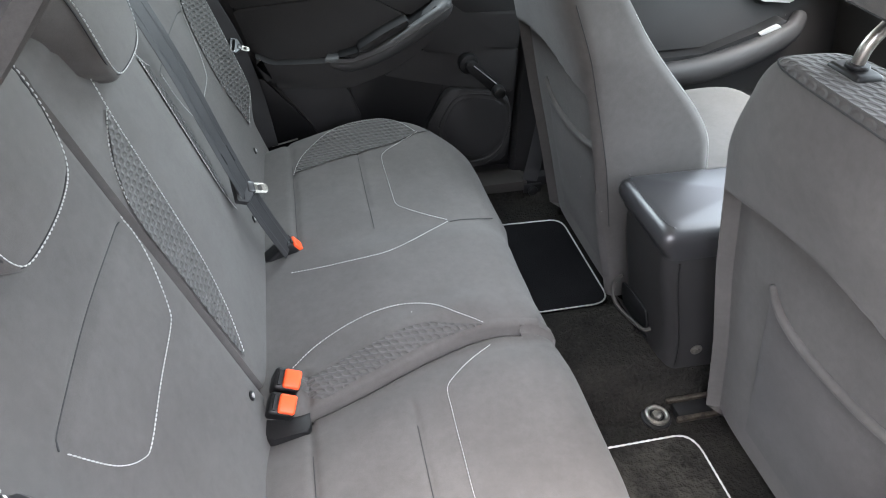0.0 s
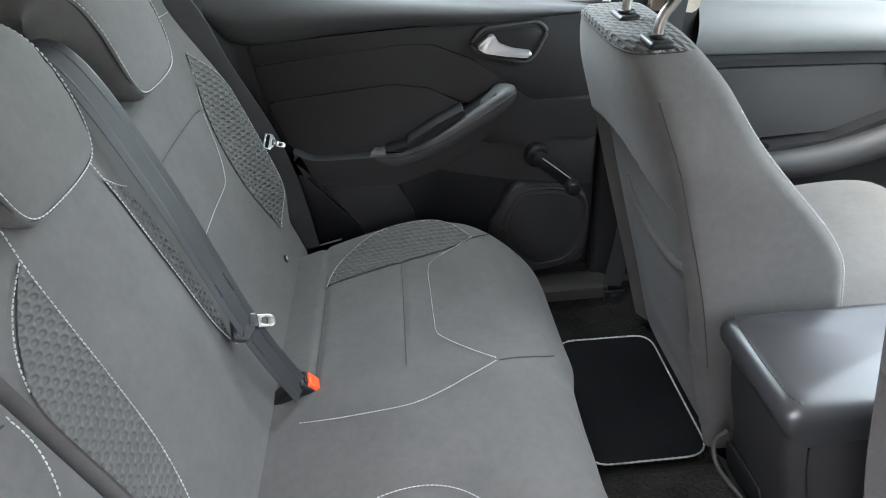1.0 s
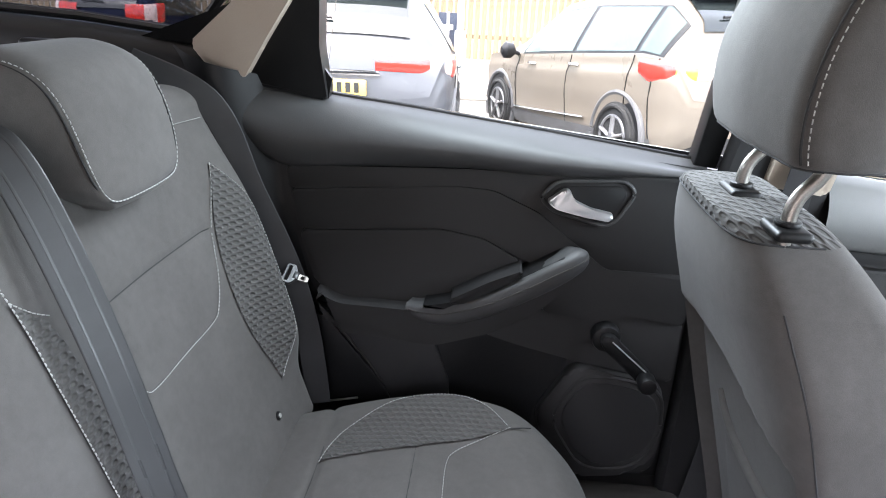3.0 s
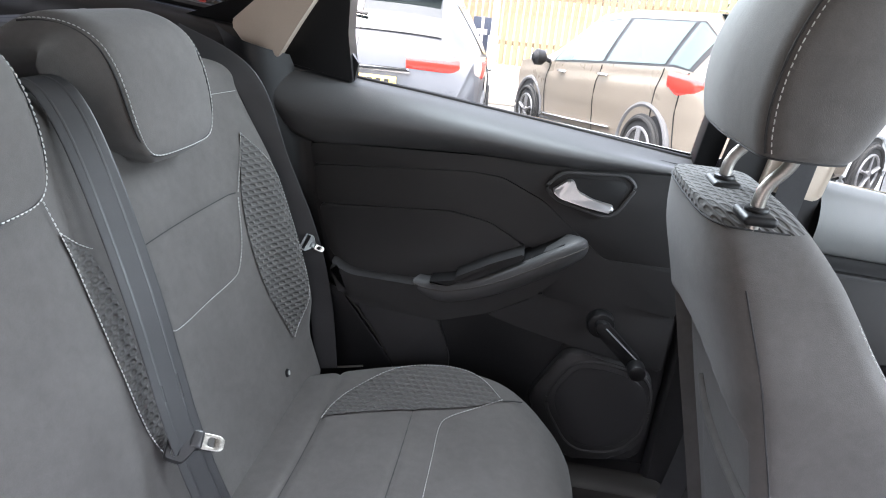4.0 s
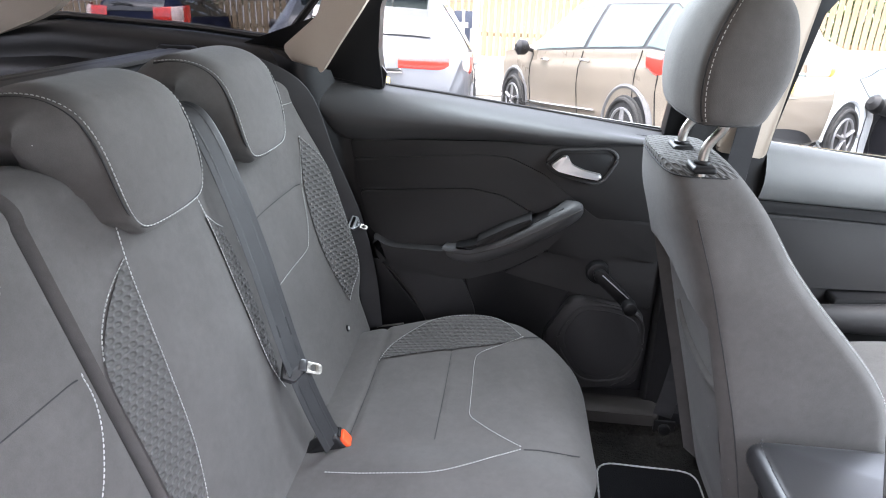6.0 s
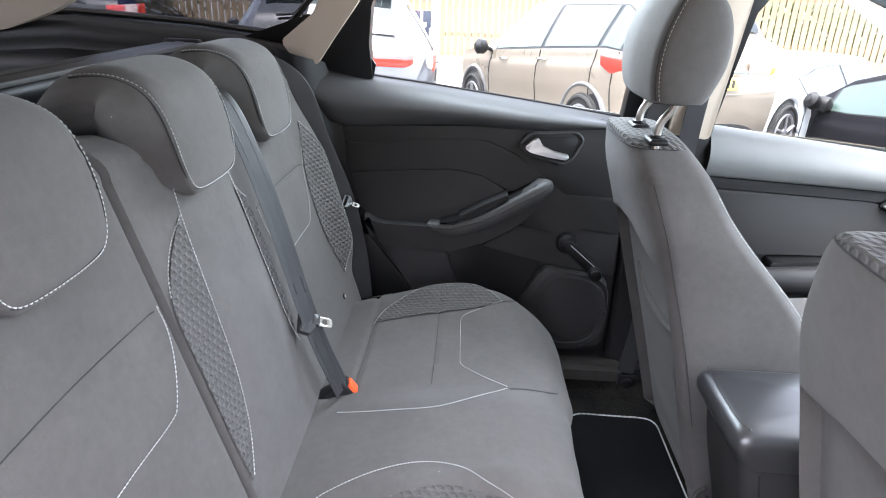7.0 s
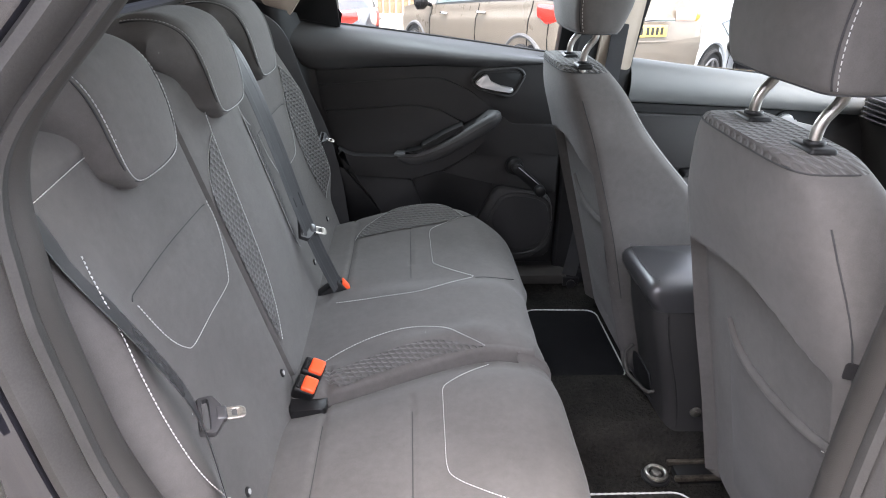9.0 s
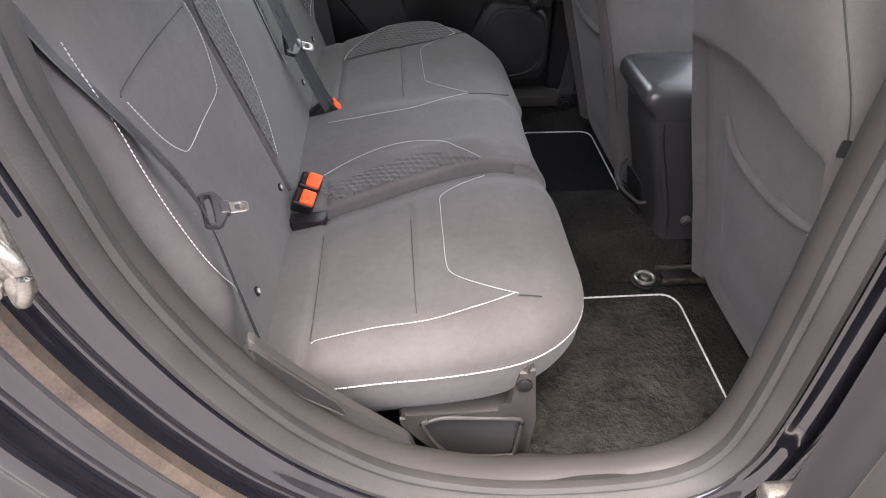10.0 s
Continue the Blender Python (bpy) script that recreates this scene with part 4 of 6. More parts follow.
def door_cap(t, top, low, x0, x1, material, sign=1, label="", bulge=0.030):
    """The padded roll under a window: from the glass, over and down to the panel."""
    top, low = [[(p.x, p.y) for p in spline([(a, b, 0) for a, b in line], 60)] for line in (top, low)]

    def f(u, v):
        x = x0 + (x1 - x0) * u
        zt, zl = line_at(top, x), line_at(low, x)
        prof = [(0.775, zt + 0.000), (0.755, zt + 0.004), (0.730, zt + 0.002), (0.706 - bulge * 0.35, zt - 0.008), (0.694 - bulge * 0.75, zl + (zt - zl) * 0.66), (0.690 - bulge * 0.8, zl + (zt - zl) * 0.36), (0.692 - bulge * 0.3, zl + (zt - zl) * 0.08), (0.697, zl)]
        p = spline([(a, b, 0) for a, b in prof], 25)[round(v * 24)]
        return Vector((x, sign * p.x, p.y))
    part("window_ledge", grid(f, 40, 25), material, t, label)


rear_door = thing("rear_door", "closed rear car door with black plastic trim, window crank and silver handle", "car door", "car doors")
slab(rear_door, "inner_panel", [(-0.035, 1.085), (-0.018, 1.0), (0.033, 0.903), (0.069, 0.738), (0.132, 0.615), (0.198, 0.526), (0.27, 0.43), (0.36, 0.37), (0.60, 0.345), (0.745, 0.365), (0.755, 0.45), (0.755, 0.985), (0.42, 1.02), (0.12, 1.06)], 0.725, 0.022, PLASTIC, r=0.02)
cap_top = [(-0.035, 1.090), (0.11, 1.068), (0.244, 1.053), (0.507, 1.021), (0.74, 0.990)]
cap_low = [(-0.035, 0.99), (0.042, 0.952), (0.193, 0.960), (0.356, 0.966), (0.473, 0.962), (0.616, 0.968), (0.74, 0.975)]
door_cap(rear_door, cap_top, cap_low, -0.030, 0.745, LIT_LEDGE, label="black padded window ledge, paled by window light")
slab(rear_door, "upper_band", [(0.040, 0.950), (0.20, 0.957), (0.36, 0.963), (0.48, 0.962), (0.74, 0.972), (0.745, 0.80), (0.60, 0.80), (0.48, 0.90), (0.40, 0.935), (0.34, 0.938), (0.046, 0.915)], 0.703, 0.011, PLASTIC2, bevel=0.002, grow=0.003)
slab(rear_door, "upper_insert", [(0.047, 0.910), (0.335, 0.933), (0.395, 0.930), (0.475, 0.896), (0.60, 0.80), (0.748, 0.80), (0.748, 0.705), (0.655, 0.718), (0.60, 0.702), (0.50, 0.712), (0.50, 0.80), (0.455, 0.812), (0.385, 0.848), (0.31, 0.860), (0.060, 0.840)], 0.703, 0.0135, PLASTIC2, bevel=0.002, grow=0.002)
slab(rear_door, "armrest_insert", [(0.061, 0.836), (0.31, 0.855), (0.385, 0.843), (0.452, 0.806), (0.46, 0.755), (0.30, 0.712), (0.13, 0.715), (0.086, 0.742)], 0.703, 0.017, PLASTIC2, "soft dark insert", bevel=0.003, grow=0.002)
slab(rear_door, "armrest_base", [(0.088, 0.742), (0.13, 0.716), (0.27, 0.713), (0.44, 0.770), (0.535, 0.828), (0.548, 0.815), (0.53, 0.775), (0.487, 0.728), (0.41, 0.680), (0.31, 0.645), (0.118, 0.660)], 0.703, 0.050, PLASTIC2, bevel=0.016, r=0.02)
rim_path = spline([(0.258, 0.672, 0.712), (0.285, 0.664, 0.708), (0.33, 0.656, 0.712), (0.40, 0.648, 0.740), (0.47, 0.645, 0.780), (0.520, 0.648, 0.812), (0.545, 0.660, 0.826), (0.552, 0.672, 0.826)], 50)


def rim_ring(i):
    """Section of the armrest's rim: flat top, rounded face, thinning at both ends."""
    p, d = rim_path[i], (rim_path[min(i + 1, 49)] - rim_path[max(i - 1, 0)]).normalized()
    k = i / 49
    h = 0.022 * (0.55 + 0.45 * smooth(0.0, 0.25, k)) * (1 - 0.25 * smooth(0.9, 1.0, k))
    up = Vector((0, 0, 1)) - d * d.z
    up.normalize()
    out = up.cross(d)
    out = out if out.y < 0 else -out
    return [p + out * a + up * b for a, b in rounded([(0.013, h * 0.80), (0.017, -h * 0.2), (0.008, -h), (-0.030, -h), (-0.030, h * 0.92), (0.002, h)], 0.009, 4)]


part("armrest_pad", loft([rim_ring(i) for i in range(50)]), LIT_LEDGE, rear_door, "black padded armrest rim", angle=55)
part("armrest_seam", tube([rim_ring(i)[5] + Vector((0, -0.0006, 0.001)) for i in range(2, 47)], 0.0012, 6), TRIMGREY, rear_door, "pale armrest seam")
# Flat black slab in place of the shaded hollow behind the grip.
slab(rear_door, "grip_recess_shade", [(0.285, 0.728), (0.33, 0.738), (0.42, 0.772), (0.46, 0.800), (0.525, 0.840), (0.518, 0.825), (0.43, 0.765), (0.34, 0.724)], 0.703, 0.060, BLACK, "flat black slab standing for shade in the grip recess", bevel=0.003, r=0.006)
slab(rear_door, "grip_bar", [(0.335, 0.736), (0.36, 0.742), (0.455, 0.800), (0.455, 0.812), (0.40, 0.786), (0.335, 0.748)], 0.703, 0.066, PLASTIC, bevel=0.004, r=0.006)
slab(rear_door, "middle_panel", [(0.43, 0.672), (0.495, 0.712), (0.605, 0.702), (0.655, 0.718), (0.748, 0.706), (0.748, 0.585), (0.565, 0.617), (0.46, 0.640), (0.40, 0.655)], 0.703, 0.009, PLASTIC2, bevel=0.003, grow=0.003)
slab(rear_door, "speaker_surround", [(0.500, 0.490), (0.565, 0.612), (0.735, 0.582), (0.748, 0.44), (0.71, 0.375), (0.58, 0.355)], 0.703, 0.022, PLASTIC2, bevel=0.010, r=0.03)
slab(rear_door, "speaker_grille", [(0.545, 0.50), (0.590, 0.578), (0.650, 0.580), (0.728, 0.560), (0.735, 0.47), (0.700, 0.405), (0.610, 0.390)], 0.682, 0.003, PLASTIC, "black speaker grille", bevel=0.003, r=0.04)
slab(rear_door, "pocket_panel", [(0.128, 0.652), (0.305, 0.632), (0.336, 0.550), (0.34, 0.46), (0.24, 0.47), (0.212, 0.528)], 0.703, 0.012, PLASTIC, bevel=0.004)
# The pocket's inner shade, laid on as a thin black sheet.
slab(rear_door, "pocket_slot_shade", [(0.31, 0.63), (0.40, 0.655), (0.56, 0.612), (0.50, 0.49), (0.50, 0.40), (0.345, 0.41)], 0.703, 0.003, BLACK, "flat black sheet standing for shade in the open pocket", bevel=0.001)
side_gap = single("side_wedge_trim", plate([(0.072, 0.676), (0.103, 0.668), (0.205, 0.536), (0.224, 0.499), (0.092, 0.476), (0.071, 0.562)], lambda a, b, d: Vector((a, 0.694 - d, b)), 0.006, 0.002), BLACK, "black wedge of trim between bench and door", "trim", kind="structure")
part("edge_strip", tube([(0.103, 0.684, 0.674), (0.143, 0.684, 0.631), (0.184, 0.684, 0.578), (0.209, 0.684, 0.538)], 0.0016, 8), TRIMGREY, rear_door, "thin grey edge strip")
part("sill_strip", tube([(0.100, 0.660, 0.499), (0.133, 0.660, 0.506), (0.167, 0.660, 0.514)], 0.0022, 8), STEEL, rear_door, "thin bright sill strip")
part("lamp_slit", tube([(0.405, 0.680, 0.668), (0.44, 0.676, 0.690), (0.475, 0.676, 0.712)], 0.004, 8), BLACK, rear_door)
ring_line = rounded([(0.530, 0.492), (0.582, 0.590), (0.655, 0.592), (0.735, 0.570), (0.744, 0.462), (0.705, 0.392), (0.605, 0.376)], 0.045, 5)
part("speaker_ring", tube([Vector((a, 0.683, b)) for a, b in ring_line + ring_line[:1]], 0.0042, 8), PLASTIC2, rear_door, "raised ring round the speaker")
crank = part("window_crank", cyl(0.026, 0.030, (0.616, 0.683, 0.676), 24, "Y", 0.006), BLACK, rear_door, "black window crank")
part("crank_arm", plate(rounded([(0.604, 0.688), (0.624, 0.692), (0.700, 0.622), (0.700, 0.603), (0.684, 0.598), (0.606, 0.668)], 0.008), lambda a, b, d: Vector((a, 0.668 - d - 0.05 * max(0, a - 0.62), b)), 0.012, 0.004), BLACK, crank)
part("crank_knob", cyl(0.0165, 0.034, (0.690, 0.640, 0.612), 20, "Y", 0.006), BLACK, crank)
part("crank_strip", tube([(0.624, 0.655, 0.680), (0.655, 0.652, 0.655), (0.690, 0.650, 0.626)], 0.0014, 8), SILVER, crank, "bright crank trim")
bez = rounded([(0.474, 0.926), (0.500, 0.957), (0.612, 0.964), (0.632, 0.945), (0.606, 0.895), (0.588, 0.883), (0.50, 0.904)], 0.014, 4)
slab(rear_door, "handle_bezel", [(0.474, 0.926), (0.500, 0.957), (0.612, 0.964), (0.632, 0.945), (0.606, 0.895), (0.588, 0.883), (0.50, 0.904)], 0.700, 0.012, PLASTIC, bevel=0.003, r=0.014)
part("bezel_rim", tube([Vector((a, 0.686, b)) for a, b in bez + bez[:1]], 0.0036, 8), LIT_LEDGE, rear_door)
# Shade of the handle's well, put in as a flat black plate.
slab(rear_door, "handle_well_shade", [(0.488, 0.926), (0.508, 0.948), (0.606, 0.954), (0.618, 0.942), (0.598, 0.900), (0.585, 0.893), (0.51, 0.912)], 0.690, 0.004, BLACK, bevel=0.001, r=0.010)
slab(rear_door, "door_handle", [(0.486, 0.923), (0.513, 0.946), (0.522, 0.945), (0.532, 0.927), (0.560, 0.915), (0.598, 0.908), (0.596, 0.895), (0.55, 0.901), (0.503, 0.911)], 0.690, 0.018, SILVER, "silver lever handle", bevel=0.005, r=0.006)
# door frame round the glass; the glass leans in towards the roof
def lean_y(z):
    return 0.735 - 0.30 * max(0, z - 1.04)


def leaning(a, b, d):
    return Vector((a, lean_y(b) - d, b))


part("frame_rear", plate(rounded([(-0.040, 1.090), (0.112, 1.064), (0.108, 1.15), (0.118, 1.235), (0.165, 1.345), (0.10, 1.35), (0.045, 1.25), (0.00, 1.16)], 0.008), lambda a, b, d: leaning(a, b, d - 0.02), 0.045, 0.005), BLACK, rear_door, "black window frame")
part("frame_front", plate([(0.722, 0.99), (0.760, 0.985), (0.787, 1.41), (0.737, 1.37)], lambda a, b, d: leaning(a, b, d - 0.02), 0.04, 0.004), BLACK, rear_door, "black window frame")
part("frame_top", plate([(0.13, 1.325), (0.22, 1.350), (0.74, 1.345), (0.785, 1.415), (0.14, 1.415)], lambda a, b, d: leaning(a, b, d - 0.02), 0.04, 0.004), BLACK, rear_door, "black window frame")
pane = part("window_pane", plate([(0.09, 1.04), (0.74, 0.97), (0.76, 1.35), (0.16, 1.35)], lambda a, b, d: leaning(a, b, d - 0.022), 0.004, 0), GLASS, rear_door, "clear window pane")
pane.visible_shadow = False
part("glass_seal", tube([(0.108, 0.738, 1.070), (0.25, 0.740, 1.055), (0.51, 0.740, 1.023), (0.73, 0.740, 0.994)], 0.005, 8), BLACK, rear_door, "black glass seal")
part("outer_skin", plate([(-0.05, 0.30), (0.76, 0.26), (0.76, 0.985), (0.10, 1.06), (-0.10, 1.09), (-0.09, 0.75)], lambda a, b, d: Vector((a, 0.80 + d + 0.05 * math.sin((b - 0.25) * 3.4), b)), 0.012, 0.003), PAINT, rear_door, "black painted skin")

# ---- front doors ----
def front_door(sign, label):
    t = thing("front_door", label, "car door", "car doors")
    slab(t, "inner_panel", [(0.935, 0.98), (1.85, 0.88), (1.85, 0.36), (0.97, 0.33), (0.935, 0.45)], 0.745, 0.022, PLASTIC2, r=0.02, sign=sign)
    top = [(0.93, 0.983), (1.40, 0.930), (1.86, 0.878)]
    low = [(0.93, 0.868), (1.40, 0.846), (1.86, 0.815)]
    door_cap(t, top, low, 0.935, 1.85, LIT_FRONTLEDGE, sign, "padded window ledge, its grey paled by sky light", 0.018)
    slab(t, "trim_band", [(0.94, 0.862), (1.40, 0.842), (1.55, 0.84), (1.55, 0.80), (1.42, 0.815), (0.95, 0.838)], 0.722, 0.010, PLASTIC, bevel=0.003, sign=sign)
    slab(t, "insert", [(0.95, 0.832), (1.36, 0.816), (1.45, 0.80), (1.54, 0.745), (1.50, 0.715), (1.36, 0.668), (0.98, 0.66)], 0.722, 0.014, PLASTIC2, "soft dark insert", bevel=0.008, sign=sign)
    part("armrest", tube([Vector((a, sign * y, z)) for a, y, z in spline([(1.02, 0.69, 0.60), (1.15, 0.665, 0.612), (1.27, 0.658, 0.622), (1.40, 0.658, 0.655), (1.52, 0.668, 0.705), (1.57, 0.70, 0.74)], 40)], lambda s: 0.020 + 0.012 * math.sin(math.pi * s), 14, flat=1.2), PLASTIC, t, "dark armrest")
    slab(t, "armrest_tray", [(1.14, 0.655), (1.28, 0.662), (1.44, 0.718), (1.50, 0.745), (1.53, 0.728), (1.44, 0.680), (1.28, 0.632), (1.14, 0.630)], 0.722, 0.050, BLACK, "black armrest tray", bevel=0.004, r=0.01, sign=sign)
    slab(t, "window_switch", [(1.43, 0.712), (1.48, 0.735), (1.50, 0.722), (1.45, 0.698)], 0.722, 0.060, SILVER, "window switch", bevel=0.003, r=0.004, sign=sign)
    slab(t, "handle_bezel", [(1.38, 0.808), (1.42, 0.840), (1.53, 0.842), (1.56, 0.822), (1.53, 0.780), (1.44, 0.775)], 0.716, 0.014, BLACK, bevel=0.003, r=0.014, sign=sign)
    slab(t, "door_handle", [(1.39, 0.808), (1.42, 0.832), (1.44, 0.832), (1.455, 0.812), (1.53, 0.795), (1.52, 0.782), (1.43, 0.790)], 0.710, 0.020, SILVER, "silver lever handle", bevel=0.004, r=0.006, sign=sign)
    slab(t, "door_pocket", [(0.98, 0.50), (1.60, 0.52), (1.66, 0.37), (1.00, 0.36)], 0.722, 0.050, PLASTIC, bevel=0.012, r=0.03, sign=sign)
    put = lambda a, b, d: Vector((a, sign * (lean_y(b) + 0.01 - d), b))
    part("frame_rear", plate([(0.915, 0.985), (0.945, 0.98), (0.965, 1.25), (1.0, 1.30), (0.99, 1.36), (0.93, 1.36)], put, 0.03, 0.004), BLACK, t, "black window frame")
    part("frame_top", plate([(0.99, 1.36), (0.985, 1.295), (1.02, 1.300), (1.17, 1.297), (1.45, 1.20), (1.75, 1.05), (1.95, 0.91), (2.0, 0.93), (1.78, 1.09), (1.48, 1.245), (1.18, 1.36)], put, 0.03, 0.004), BLACK, t, "black window frame")
    p = part("window_pane", plate([(0.93, 0.96), (1.93, 0.87), (1.75, 1.06), (1.45, 1.22), (1.17, 1.32), (0.96, 1.32)], lambda a, b, d: Vector((a, sign * (lean_y(b) + 0.012 + d), b)), 0.004, 0), GLASS, t, "clear window pane")
    p.visible_shadow = False
    part("outer_skin", plate([(0.78, 0.26), (1.98, 0.26), (1.98, 0.88), (0.78, 0.985)], lambda a, b, d: Vector((a, sign * (0.80 + d + 0.05 * math.sin((b - 0.25) * 3.4)), b)), 0.012, 0.003), PAINT, t, "black painted skin")
    return t


front_door(1, "closed front car door with grey ledge, armrest and silver handle")
front_door(-1, "closed front car door beside the near front seat")

# ---- pillars, roof and load bay ----
single("pillar_lining", plate(rounded([(-0.094, 1.150), (-0.060, 1.098), (-0.018, 1.094), (0.030, 1.16), (0.080, 1.225), (0.15, 1.32), (0.20, 1.40), (0.08, 1.40), (-0.01, 1.215)], 0.010), lambda a, b, d: Vector((a, lean_y(b) - 0.025 - d, b)), 0.022, 0.006), BEIGE, "beige lining panel on the rear pillar", "pillar trim", kind="structure")
single("pillar_lower_trim", grid(lambda u, v: Vector((-0.13 + 0.17 * v + 0.04 * (1 - u), 0.705 - 0.045 * math.sin(math.pi * min(1, v * 1.25)) * (0.3 + 0.7 * u) - 0.03 * (1 - v) , 0.50 + (0.645 - 0.055 * v) * u)), 30, 16), BLACK, "black plastic trim behind the seat belt", "pillar trim", kind="structure")
single("pillar_base_panel", plate([(-0.20, 1.02), (0.10, 1.02), (0.12, 1.10), (0.06, 1.19), (-0.03, 1.21), (-0.20, 1.15)], lambda a, b, d: Vector((a, lean_y(b) - 0.012 + d, b)), 0.010, 0), BLACK, "black panel behind the pillar lining", "pillar trim", kind="structure")
bay_top = [(-0.95, 1.165), (-0.60, 1.190), (-0.30, 1.172), (-0.095, 1.150)]
def bay(sign):
    def f(u, v):
        x = -0.98 + 0.90 * u
        zt = line_at(bay_top, x)
        prof = [(0.76, zt), (0.735, zt + 0.002), (0.69, zt - 0.006), (0.665, zt - 0.020), (0.655, zt - 0.045), (0.652, zt - 0.075), (0.62, zt - 0.10), (0.61, zt - 0.2), (0.60, 0.45)]
        p = spline([(a, b, 0) for a, b in prof], 25)[round(v * 24)]
        return Vector((x, sign * p.x, p.y))
    return grid(f, 30, 25)
single("load_bay_trim", bay(1), BLACK, "dark plastic load bay side trim", "trim", kind="structure")
single("load_bay_trim", bay(-1), BLACK, "dark plastic load bay side trim", "trim", kind="structure")
single("load_bay_floor", box((1.0, 1.24, 0.02), (-0.60, 0, 0.60), 0.002), CARPET, "dark load bay floor", "floor", kind="structure")
for s in (1, -1):
    q = tagged(new("quarter_window"), "tinted fixed window of the load bay", "window", "quarter windows", "structure")
    pq = part("pane", plate([(-0.98, 1.13), (-0.07, 1.13), (0.02, 1.37), (-0.90, 1.37)], lambda a, b, d: Vector((a, s * (lean_y(b) + 0.015 + d), b)), 0.004, 0), TINTED, q, "tinted glass")
    pq.visible_shadow = False
    part("black_border", tube([(-0.94, s * 0.712, 1.172), (-0.60, s * 0.706, 1.196), (-0.30, s * 0.710, 1.180), (-0.112, s * 0.714, 1.160), (-0.100, s * 0.712, 1.168), (-0.02, s * 0.68, 1.25)], 0.008, 8), BLACK, q, "black glass border")
    single("tail_pillar_lining", plate(rounded([(-1.02, 1.12), (-0.74, 1.15), (-0.61, 1.195), (-0.55, 1.225), (-0.43, 1.37), (-1.02, 1.37)], 0.02), lambda a, b, d: Vector((a, s * (lean_y(b) - 0.02 - d), b)), 0.03, 0.008), BEIGE, "beige lining on the tail pillar", "pillar trim", kind="structure")
cassette = thing("load_cover", "black rolled load cover behind the rear headrests", "load cover")
part("case", tube([(-0.315, -0.62 + 1.25 * i / 20, 1.118) for i in range(21)], 0.034, 14, flat=0.75), BLACK, cassette)
part("flap", plate([(-0.345, -0.60), (-0.272, -0.60), (-0.272, 0.615), (-0.345, 0.615)], lambda a, b, d: Vector((a, b, 1.134 + d)), 0.008, 0.003), TRIMGREY, cassette)
part("end_cap", box((0.085, 0.025, 0.060), (-0.312, 0.632, 1.118), 0.008, 3), BLACK, cassette)
single("bay_panel", grid(lambda u, v: Vector((-0.215 - 0.02 * u, -0.60 + 1.2 * v, 0.60 + 0.50 * u)), 4, 8), FABRIC2, "grey rear face of the backrest", "trim", kind="structure")


def roof_z(x, y):
    k = smooth(1.0, 1.55, x)
    return 1.465 - 0.060 * (y / 0.60) ** 2 - 0.11 * k * k - 0.02 * smooth(-0.4, -1.1, x)


tagged(new("headliner", mesh_of("headliner", grid(lambda u, v: Vector((-1.06 + 2.30 * u, -0.60 + 1.20 * v, roof_z(-1.06 + 2.30 * u, -0.60 + 1.20 * v))), 40, 24), BEIGE)), "beige cloth roof lining", "ceiling", kind="structure")
single("roof_skin", grid(lambda u, v: Vector((-1.20 + 2.46 * u, -0.66 + 1.32 * v, roof_z(-1.20 + 2.46 * u, (-0.66 + 1.32 * v) * 0.93) + 0.045)), 40, 24), PAINT, "black painted car roof", "roof", kind="structure")
for s in (1, -1):
    single("roof_rail_lining", tube([Vector((x, s * 0.612, 1.395 - 0.13 * smooth(0.9, 1.5, x))) for x in [-1.06 + 2.28 * i / 30 for i in range(31)]], 0.034, 12), BEIGE, "beige lining along the roof rail", "trim", kind="structure")
    single("windscreen_pillar", tube(spline([(1.00, s * 0.630, 1.370), (1.17, s * 0.645, 1.345), (1.45, s * 0.668, 1.225), (1.75, s * 0.700, 1.075), (2.02, s * 0.73, 0.90)], 30), 0.036, 12), BEIGE, "beige lined windscreen pillar", "pillar trim", kind="structure")
    single("centre_pillar", plate([(0.765, 0.30), (0.935, 0.30), (0.930, 0.93), (0.940, 1.00), (0.945, 1.41), (0.795, 1.41), (0.765, 0.98)], lambda a, b, d: Vector((a, s * (lean_y(b) - 0.01 - d), b)), 0.030, 0.010), PLASTIC, "black plastic centre pillar trim", "pillar trim", kind="structure")
    single("pillar_lining", plate(rounded([(0.825, 0.972), (0.928, 0.960), (0.938, 1.40), (0.840, 1.40)], 0.012), lambda a, b, d: Vector((a, s * (lean_y(b) - 0.040 - d), b)), 0.018, 0.006), BEIGE, "beige upper lining on the centre pillar", "pillar trim", kind="structure")
    belt_f = thing("front_seat_belt", "black webbing front seat belt beside the pillar", "seat belt", "front seat belts")
    part("webbing", ribbon([(0.880, s * 0.610, 1.30), (0.878, s * 0.640, 1.15), (0.872, s * 0.655, 1.00), (0.856, s * 0.662, 0.75), (0.830, s * 0.660, 0.45), (0.806, s * 0.640, 0.325)], 0.046, lambda q: (1, 0, 0)), GRIP, belt_f)
    part("anchor", join(cyl(0.014, 0.012, (0.806, s * 0.606, 0.312), 14, "Y", 0.002), box((0.05, 0.006, 0.03), (0.806, s * 0.612, 0.318), 0.002)), BLACK, belt_f, "black floor anchor")
screen = single("windscreen", plate([(-0.62, 0.0), (0.62, 0.0), (0.56, 1.0), (-0.56, 1.0)], lambda a, b, d: Vector((2.10 - 0.86 * b, a * (1.12 - 0.12 * b), 0.88 + 0.545 * b - 0.05 * (a / 0.6) ** 2 + d)), 0.005, 0), GLASS, "clear windscreen", "window", kind="structure")
screen.visible_shadow = False
